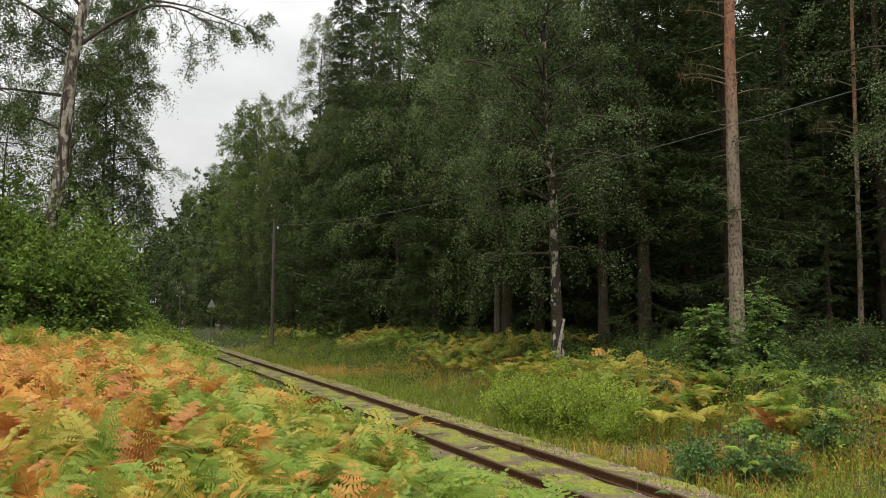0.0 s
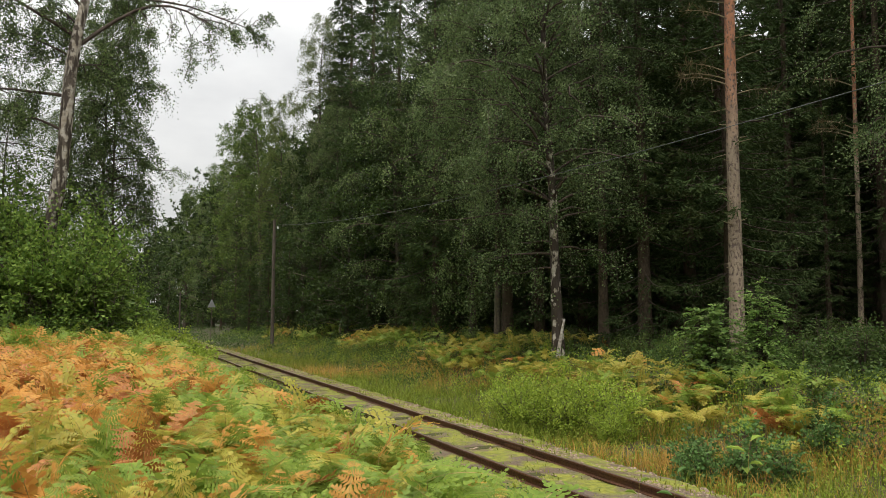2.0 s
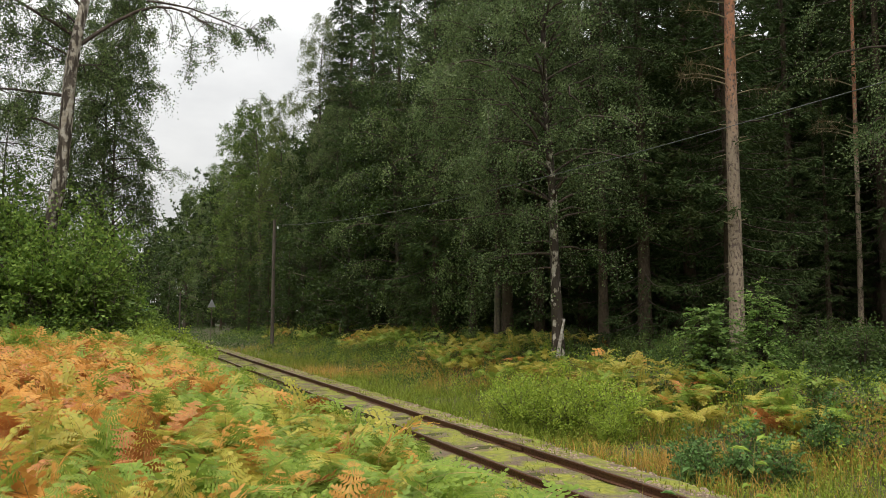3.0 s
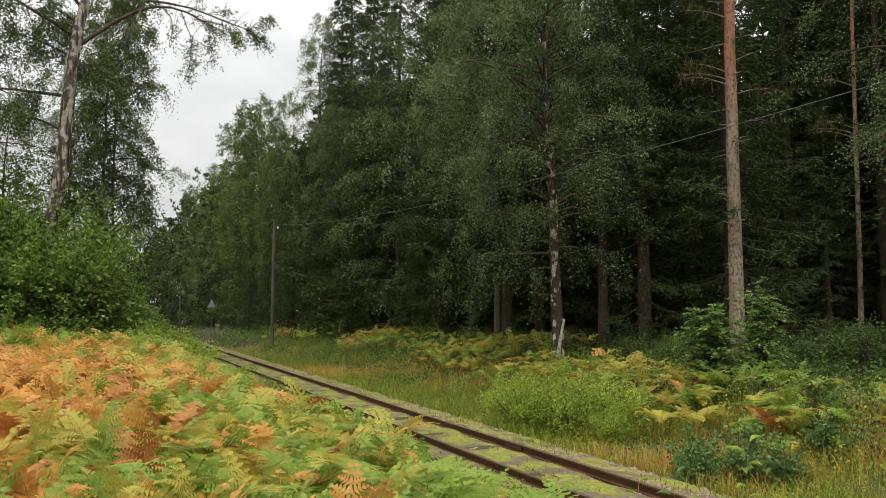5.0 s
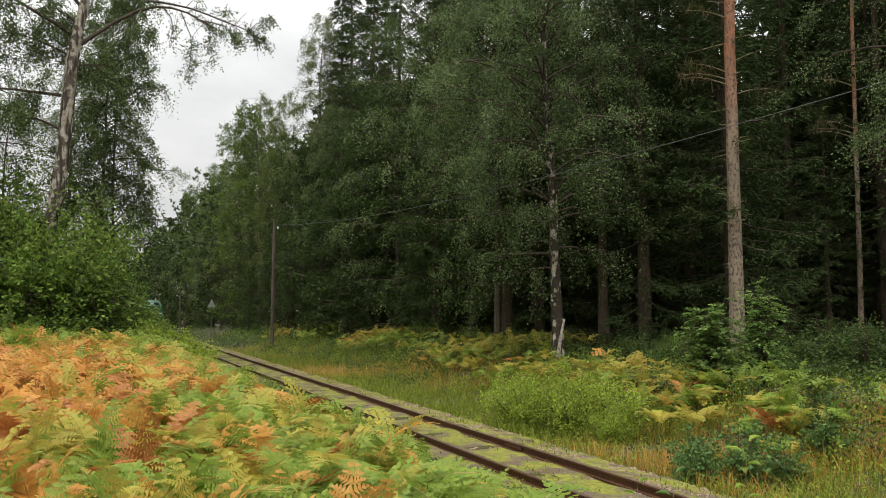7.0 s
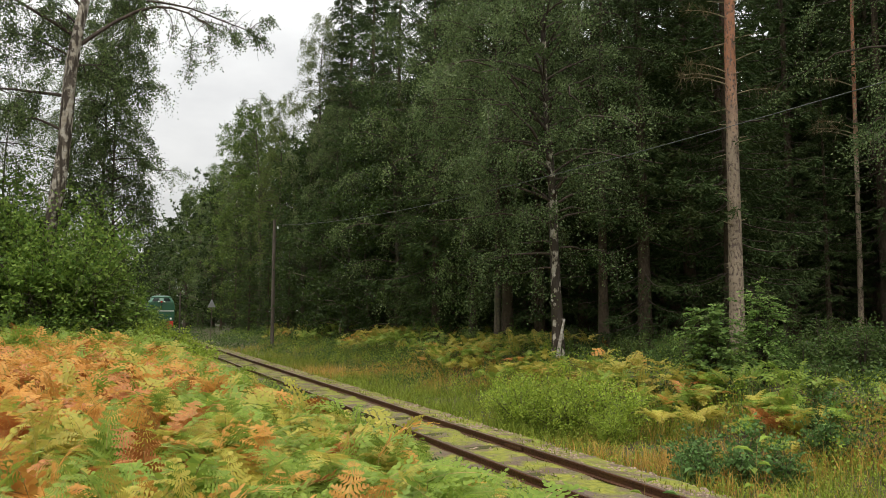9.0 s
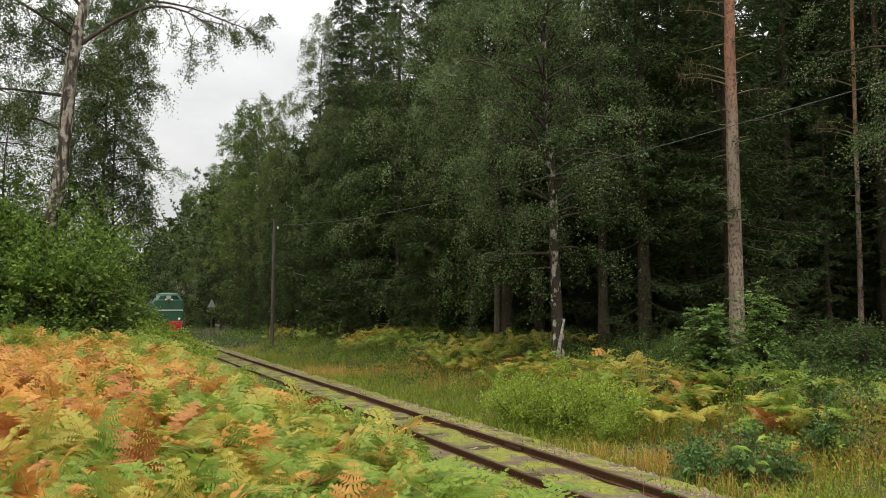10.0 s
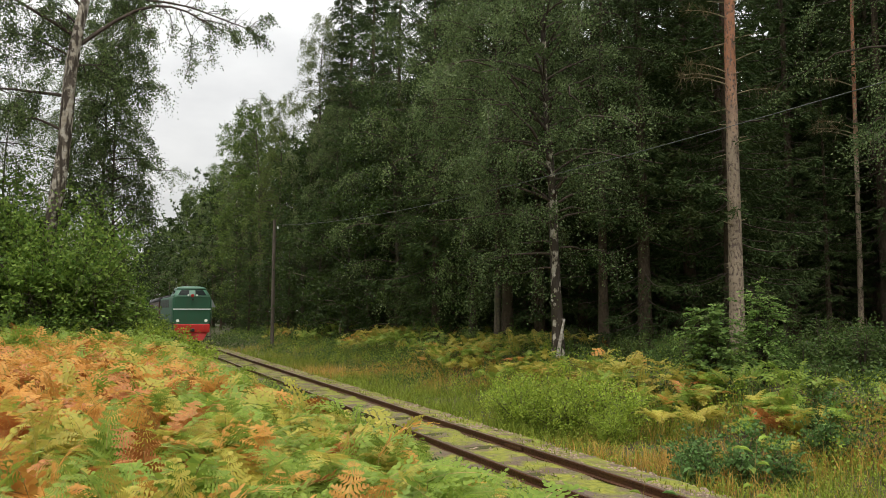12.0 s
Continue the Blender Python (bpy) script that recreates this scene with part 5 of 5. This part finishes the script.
    for i in range(80):
        y = 5.2 + 16 * (i / 80) ** 1.25 + r.uniform(-0.3, 0.3)
        x = 3.1 + r.uniform(0, 1.2) if i % 3 else 4.2 + r.uniform(-0.15, 0.3)
        plant("bush", sprig[i % 2], "small straggling bush with fine leaves beside the rail", "bush", "low bushes beside the rail", x, y, r.uniform(0.8, 1.35), 53 * i, stem="stem")
    hedge = [build_shrub(rng, 1.9, 1.0, 30, 18, 9, 0.075, 0.6, M_BUSH, 0.7), build_hazel(rng, 2.0, 0.9, 9, 13, 14, 0.10, M_BUSH)]
    for i, (x, y, sc) in enumerate(((-3.9, 24.2, 0.75), (-3.2, 25.0, 1.0), (-2.3, 24.4, 0.85), (-1.3, 24.5, 1.0), (-0.5, 24.9, 0.9), (0.3, 24.6, 0.95), (-4.9, 25.2, 1.0), (1.2, 26.4, 1.0), (1.7, 29.5, 1.05), (1.1, 31.5, 1.2), (1.9, 35.5, 1.0), (0.7, 35.0, 1.35), (1.5, 43.0, 1.2), (2.0, 50.0, 1.0), (2.15, 32.6, 0.80), (2.60, 32.9, 0.56), (3.05, 33.6, 0.42), (3.0, 30.4, 0.45), (2.0, 33.8, 1.0), (2.7, 38.0, 0.95), (3.0, 43.0, 0.85))):
        plant("bush", hedge[i % 2], "mid-green leafy bush behind the bracken", "bush", "bushes along the railway", x, y, sc * (1.65 if y < 25.5 else 1.25), 83 * i, stem="stem")
    plant("bush", verge[0], "upright light green bush close to the track", "bush", "bushes along the railway", 2.35, 40.0, 1.3, 40, wide=0.85, stem="stem")


def build_shoot(name, label, x, y, height, leaves, leaf, mat, seed):
    """A single leafy shoot; its stem bends a little and the leaves stand off in turn."""
    rng = np.random.default_rng(seed)
    ob = thing(name, label, "shoot", "shoots beside the camera")
    ob.matrix_basis = pose(x, y, float(ground_z(x, y)))
    s = np.linspace(0, 1, 7)
    pts = np.stack([0.04 * height * s ** 2, 0.03 * height * np.sin(s * 2), height * s - 0.05 * (1 - s)], 1)
    g = Geo()
    g.tube(pts, 0.004 * (1.2 - s), 5, 0)
    part("stem", g.mesh("stem", [M_STALK], True), None, ob)
    for i in range(leaves):
        u = 1.0 - 0.42 * i / leaves
        az, lift = i * 2.4, 0.5 - 0.5 * i / leaves
        d = np.array([math.cos(az), math.sin(az), lift])
        side = unit(np.cross(d, [0, 0, 1.0]))
        b, ln = on_line(pts, np.array(u)), leaf * rng.uniform(0.8, 1.2)
        rib = [b + d * ln * k - np.array([0, 0, 0.3 * ln * k ** 2]) for k in (0.1, 0.4, 0.75, 1.05)]
        wd = ln * 0.17
        v = [rib[0], rib[1] - side * wd + [0, 0, 0.012], rib[1], rib[1] + side * wd + [0, 0, 0.012], rib[2] - side * wd * 0.7 + [0, 0, 0.01], rib[2], rib[2] + side * wd * 0.7 + [0, 0, 0.01], rib[3]]
        g = Geo()
        g.faces(v, [(0, 2, 1), (0, 3, 2), (4, 5, 7), (5, 6, 7)])
        g.faces(v, [(1, 2, 5, 4), (2, 3, 6, 5)])
        part("leaf", g.mesh("leaf", [mat]), None, ob)
    return ob


build_bracken()
build_grass()
build_undergrowth()
build_shrubs()
SHOOTS = [build_shoot("willow_shoot", "slender shoot with narrow yellow-green leaves", 2.62, 2.42, 1.33, 12, 0.085, M_FERN_G, 1),
          build_shoot("sallow_shoot", "shoot with broad blue-green leaves", 2.36, 2.60, 1.13, 5, 0.085, M_ASPEN, 2),
          build_shoot("willow_shoot", "short shoot with narrow yellow-green leaves", 2.22, 2.68, 1.07, 9, 0.07, M_FERN_G, 3),
          build_shoot("sallow_shoot", "shoot with broad pale green leaves", 2.86, 1.98, 1.12, 5, 0.07, M_WILLOW, 4)]


# ---- line side ----
def build_lineside():
    x, y = 9.2, 41.7
    z = float(ground_z(x, y))
    pole = thing("telegraph_pole", "weathered wooden telegraph pole with one insulator", "pole")
    pole.matrix_basis = pose(x, y, z)
    g = Geo()
    hs = np.linspace(-0.4, 7.1 - z, 8)
    g.tube(np.stack([0 * hs, 0 * hs, hs], 1), np.linspace(0.11, 0.085, 8), 12, 0, True)
    part("post", g.mesh("post", [M_POLE], True), None, pole)
    part("bracket", box_bm(-0.02, 0.2, -0.015, 0.015, 6.55 - z, 6.58 - z, 0.004, 1), M_STEEL, pole)
    part("insulator", disc_bm(0.05, 0.12, Matrix.Translation((0.2, 0, 6.66 - z)), 12, 0.035), M_WHITE, pole)
    wire = thing("overhead_wire", "slack grey telegraph wire hung along the track", "wire")
    g = Geo()
    t = np.linspace(0, 1, 40)
    ly = 41.7 - 55 * t
    g.tube(np.stack([np.full(40, 9.4), ly, 6.82 - 5.877 * t + 4.79 * t * t], 1), np.full(40, 0.007), 5, 0)
    part("cable", g.mesh("cable", [M_WIRE]), None, wire)
    far = thing("telegraph_pole", "dark slender telegraph pole far along the line", "pole")
    far.matrix_basis = pose(7.95, 78.0, 0)
    g = Geo()
    hs = np.linspace(-0.4, 3.8, 6)
    g.tube(np.stack([0 * hs, 0 * hs, hs], 1), np.linspace(0.085, 0.07, 6), 10, 0, True)
    part("post", g.mesh("post", [M_POLE], True), None, far)
    sign = thing("track_sign", "white triangular lineside sign on a slim post", "sign")
    sign.matrix_basis = pose(7.75, 55.0, float(ground_z(7.75, 55.0)), 0, 0, 0)
    part("post", disc_bm(0.025, 3.3, Matrix.Translation((0, 0, 1.5)), 8), M_POLE, sign)
    bm = bmesh.new()
    pts = [(-0.29, 2.55), (0.29, 2.55), (0, 3.15)]
    a = [bm.verts.new((u, -0.05, v)) for u, v in pts]
    b = [bm.verts.new((u, -0.03, v)) for u, v in pts]
    bm.faces.new(a)
    bm.faces.new(b[::-1])
    for i in range(3):
        bm.faces.new((a[i], b[i], b[(i + 1) % 3], a[(i + 1) % 3]))
    part("board", bm, M_SIGN, sign)
    for px, py, h in ((12.2, 28.6, 0.95), (11.4, 36.2, 1.0)):
        ob = thing("fence_post", "short weathered wooden post at the wood's edge", "post")
        ob.matrix_basis = pose(px, py, float(ground_z(px, py)), 2, 1, 20)
        part("stake", box_bm(-0.05, 0.05, -0.05, 0.05, -0.2, h, 0.012, 1), M_DEADWOOD, ob)


build_lineside()


# ---- the train ----
def loft(sections, closed=True):
    """A skin through rings of points."""
    bm = bmesh.new()
    rings = [[bm.verts.new(p) for p in ring] for ring in sections]
    n = len(rings[0])
    for a, b in zip(rings, rings[1:]):
        for i in range(n):
            bm.faces.new((a[i], a[(i + 1) % n], b[(i + 1) % n], b[i]))
    if closed:
        bm.faces.new(rings[0][::-1])
        bm.faces.new(rings[-1])
    bmesh.ops.recalc_face_normals(bm, faces=bm.faces)
    for f in bm.faces:
        f.smooth = len(f.verts) == 4
    return bm


def round_rect(w, z0, z1, y, r=0.12, bow=0.0, k=4):
    """An upright rectangle with rounded corners at y; bow pulls its middle forward."""
    pts = []
    for cx, cz, a0 in ((w - r, z1 - r, 0), (-w + r, z1 - r, 90), (-w + r, z0 + r, 180), (w - r, z0 + r, 270)):
        for i in range(k + 1):
            a = radians(a0 + 90 * i / k)
            px = cx + r * math.cos(a)
            pts.append((px, y + bow * (px / w) ** 2, cz + r * math.sin(a)))
    return pts


def wheelset(parent, y, radius):
    ws = part("axle", disc_bm(0.06, 1.2, pose(0, 0, 0, 0, 90, 0), 10), M_BLACK, parent)
    ws.matrix_basis = pose(0, y, radius)
    for side in (-1, 1):
        part("wheel", disc_bm(radius, 0.1, pose(side * 0.47, 0, 0, 0, 90, 0), 28), M_STEEL, ws)
    return ws


def build_loco():
    loco = thing("diesel_locomotive", "green diesel locomotive with white stripe and red buffer beam", "locomotive")
    W = 1.07
    # the nose points along -y; its front is at y = 0
    part("body", loft([round_rect(W - 0.04, 1.16, 2.78, -0.09, 0.14, 0.10), round_rect(W, 1.14, 2.80, -0.03, 0.14, 0.10), round_rect(W, 1.14, 2.80, 0.9, 0.12), round_rect(W, 1.14, 2.80, 9.2, 0.12)]), M_GREEN, loco)
    cab = part("cab", loft([[(x * k, y + dy, z) for x, y in ((-1, 0.16), (-0.94, 0.06), (-0.5, 0.0), (0.5, 0.0), (0.94, 0.06), (1, 0.16), (1, 2.3), (-1, 2.3))]
                            for k, dy, z in ((1.04, 0.03, 2.78), (1.02, 0.07, 2.86), (0.82, 0.28, 3.22), (0.76, 0.38, 3.27))]), M_PALEGREEN, loco, "pale green upper cab")
    part("roof", loft([[(x * k, y + dy, z) for x, y in ((-1, 0.16), (-0.94, 0.06), (-0.5, 0.0), (0.5, 0.0), (0.94, 0.06), (1, 0.16), (1, 2.3), (-1, 2.3))]
                       for k, dy, z in ((0.84, 0.25, 3.22), (0.82, 0.27, 3.29), (0.68, 0.38, 3.37), (0.45, 0.6, 3.41))]), M_PALEGREEN, loco)
    for s in (-1, 1):
        bm = bmesh.new()
        lo, hi = [(0.18, 0.08, 2.88), (0.80, 0.12, 2.88)], [(0.62, 0.265, 3.17), (0.18, 0.24, 3.17)]
        vs = [bm.verts.new((s * x, y - 0.04, z)) for x, y, z in lo + hi]
        ws = [bm.verts.new((s * x, y + 0.02, z)) for x, y, z in lo + hi]
        bm.faces.new(vs)
        bm.faces.new(ws[::-1])
        for i in range(4):
            bm.faces.new((vs[i], ws[i], ws[(i + 1) % 4], vs[(i + 1) % 4]))
        bmesh.ops.recalc_face_normals(bm, faces=bm.faces)
        part("windscreen", bm, M_GLASS, cab, "dark windscreen")
        bm = box_bm(s * 0.93 - 0.03, s * 0.93 + 0.03, 0.75, 1.75, 2.9, 3.16, 0.02, 1)
        part("side_window", bm, M_GLASS, cab, "dark side window")
        rim = part("headlight", disc_bm(0.12, 0.08, pose(s * 0.80, 0.04, 1.36, 90, 0, 0), 20), M_PALEGREEN, loco, "round headlight in a pale ring")
        part("lens", disc_bm(0.09, 0.03, pose(s * 0.80, -0.01, 1.36, 90, 0, 0), 20), M_LAMP, rim, "white lens")
        part("marker_lamp", disc_bm(0.055, 0.08, pose(s * 0.24, -0.02, 2.86, 90, 0, 0), 14), M_LAMP, loco, "small white marker lamp")
        buf = part("buffer", disc_bm(0.05, 0.40, pose(s * 0.72, -0.32, 0.98, 90, 0, 0), 14), M_BLACK, loco)
        part("buffer_head", disc_bm(0.16, 0.04, pose(s * 0.72, -0.52, 0.98, 90, 0, 0), 20), M_RED, buf)
        part("handrail", disc_bm(0.015, 1.2, pose(s * 1.1, 0.02, 2.0), 8), M_PALEGREEN, loco)
        part("step", box_bm(s * 0.95 - 0.15, s * 0.95 + 0.15, 0.15, 0.5, 0.38, 0.42, 0.01, 1), M_BLACK, loco)
    part("red_lamp", disc_bm(0.095, 0.16, pose(0, 0.0, 2.84, 90, 0, 0), 20), M_REDLAMP, loco, "red lamp at the brow")
    part("horn", disc_bm(0.03, 0.3, pose(0, -0.06, 2.60, 90, 0, 0), 12, 0.06), M_BLACK, loco)
    part("stripe", loft([round_rect(W - 0.03, 2.005, 2.075, -0.125, 0.03, 0.10), round_rect(W + 0.006, 2.005, 2.075, -0.04, 0.03, 0.10), round_rect(W + 0.006, 2.005, 2.075, 0.06, 0.03)]), M_WHITE, loco, "white stripe")
    part("buffer_beam", box_bm(-1.01, 1.01, -0.13, 0.12, 0.66, 1.15, 0.03, 2), M_RED, loco, "red buffer beam")
    bm = bmesh.new()
    prof = [(-0.92, 0.70), (0.92, 0.70), (0.62, 0.16), (-0.62, 0.16)]
    a = [bm.verts.new((x, -0.06 - (0.12 if abs(x) < 0.7 else 0), z)) for x, z in prof]
    b = [bm.verts.new((x, 0.0, z)) for x, z in prof]
    bm.faces.new(a)
    bm.faces.new(b[::-1])
    for i in range(4):
        bm.faces.new((a[i], b[i], b[(i + 1) % 4], a[(i + 1) % 4]))
    bmesh.ops.recalc_face_normals(bm, faces=bm.faces)
    part("plough", bm, M_RED, loco, "red track plough")
    part("coupler", box_bm(-0.11, 0.11, -0.55, -0.1, 0.72, 0.9, 0.03, 1), M_BLACK, loco, "black centre coupler")
    part("underframe", box_bm(-0.95, 0.95, 0.15, 9.1, 0.62, 1.15, 0.04, 1), M_BLACK, loco)
    part("roof_hatch", loft([round_rect(1.0, 2.70, 2.92, 2.45, 0.14), round_rect(1.0, 2.70, 2.92, 9.15, 0.14)]), M_DARKROOF, loco, "dark grey hood roof")
    for i in range(5):
        part("grille", box_bm(-W - 0.012, -W + 0.02, 2.9 + 1.2 * i, 3.8 + 1.2 * i, 2.15, 2.65, 0.008, 1), M_BLACK, loco)
    wheels = [wheelset(loco, y, 0.43) for y in (1.0, 2.7, 6.5, 8.2)]
    return loco, wheels


def build_carriage():
    car = thing("passenger_carriage", "brown wooden passenger carriage with a dark arched roof", "carriage")
    part("body", box_bm(-1.12, 1.12, 0.0, 10.5, 0.95, 2.65, 0.04, 1), M_BROWN, car)
    part("roof", loft([[(1.2 * math.cos(radians(a)), y, 2.62 + 0.5 * math.sin(radians(a))) for a in range(0, 181, 15)] for y in (-0.2, 10.7)]), M_DARKROOF, car, "dark arched roof")
    for i in range(8):
        for s in (-1, 1):
            win = part("window_frame", box_bm(s * 1.12 - 0.02, s * 1.12 + 0.02, 0.6 + 1.22 * i, 1.4 + 1.22 * i, 1.7, 2.45, 0.015, 1), M_BROWN, car)
            part("pane", box_bm(s * 1.145 - 0.008, s * 1.145 + 0.008, 0.68 + 1.22 * i, 1.32 + 1.22 * i, 1.78, 2.37), M_GLASS, win)
    part("underframe", box_bm(-0.9, 0.9, 0.1, 10.4, 0.6, 0.95, 0.03, 1), M_BLACK, car)
    wheels = [wheelset(car, y, 0.38) for y in (1.4, 2.9, 7.6, 9.1)]
    return car, wheels


LOCO, LOCO_WHEELS = build_loco()
CARRIAGE, CARRIAGE_WHEELS = build_carriage()


def motions():
    """The train comes along the straight track at an even 28 km/h."""
    start, speed = 46.0 + 12 * 7.85, 7.85

    def nose(t):
        return start - speed * t

    def on_track(y, length):
        """The pose of a vehicle of that length whose nose is at y, on the curving line."""
        x0, x1, z0, z1 = float(track_dx(y)), float(track_dx(y + length)), float(track_dz(y)), float(track_dz(y + length))
        return pose(TRACK_X + x0, y, z0, math.degrees(math.atan2(z1 - z0, length)), 0, -math.degrees(math.atan2(x1 - x0, length)))

    walk(LOCO, [(t / 2, on_track(nose(t / 2), 9.2)) for t in range(25)])
    walk(CARRIAGE, [(t / 2, on_track(nose(t / 2) + 10.0, 10.5)) for t in range(25)])
    for wheels, radius in ((LOCO_WHEELS, 0.43), (CARRIAGE_WHEELS, 0.38)):
        for ws in wheels:
            spot = ws.location.copy()
            rows = [(i / 15, pose(*spot, math.degrees(speed * i / 15 / radius))) for i in range(181)]
            walk(ws, rows)
    # the wind lifts the old birch's bough and lets it sink
    foot = SWAYING_BOUGH.matrix_basis.copy()
    sway = ((0, -0.2), (1, -0.75), (1.5, -0.7), (2, -0.2), (2.5, 0.5), (3, 0.8), (4, 0.65), (5, 0.5), (5.5, 0.2), (6, 0.05), (6.5, 0.2), (7, 0.7), (8, 0.8), (9, 0.75), (9.5, 0.5), (10.5, 0.2), (12, 0.05))
    walk(SWAYING_BOUGH, [(t, foot @ pose(0, 0, 0, 0, a, 0)) for t, a in sway])
    # the wind bends the shoots over and lets them go
    gusts = ((0, 0.0), (1, 0.0), (2, 0.5), (2.6, 1.7), (3.2, 1.4), (4, 0.6), (5, 0.3), (5.5, 0.1), (6.2, 0.2), (7, 0.1), (8, 1.2), (9, 2.1), (10, 1.8), (11, 2.0), (12, 1.9))
    for i, ob in enumerate(SHOOTS):
        base = ob.matrix_basis.copy()
        walk(ob, [(t, base @ pose(0, 0, 0, a * 0.45, a * 0.9 * (1 - 0.1 * i), 0)) for t, a in gusts])


motions()
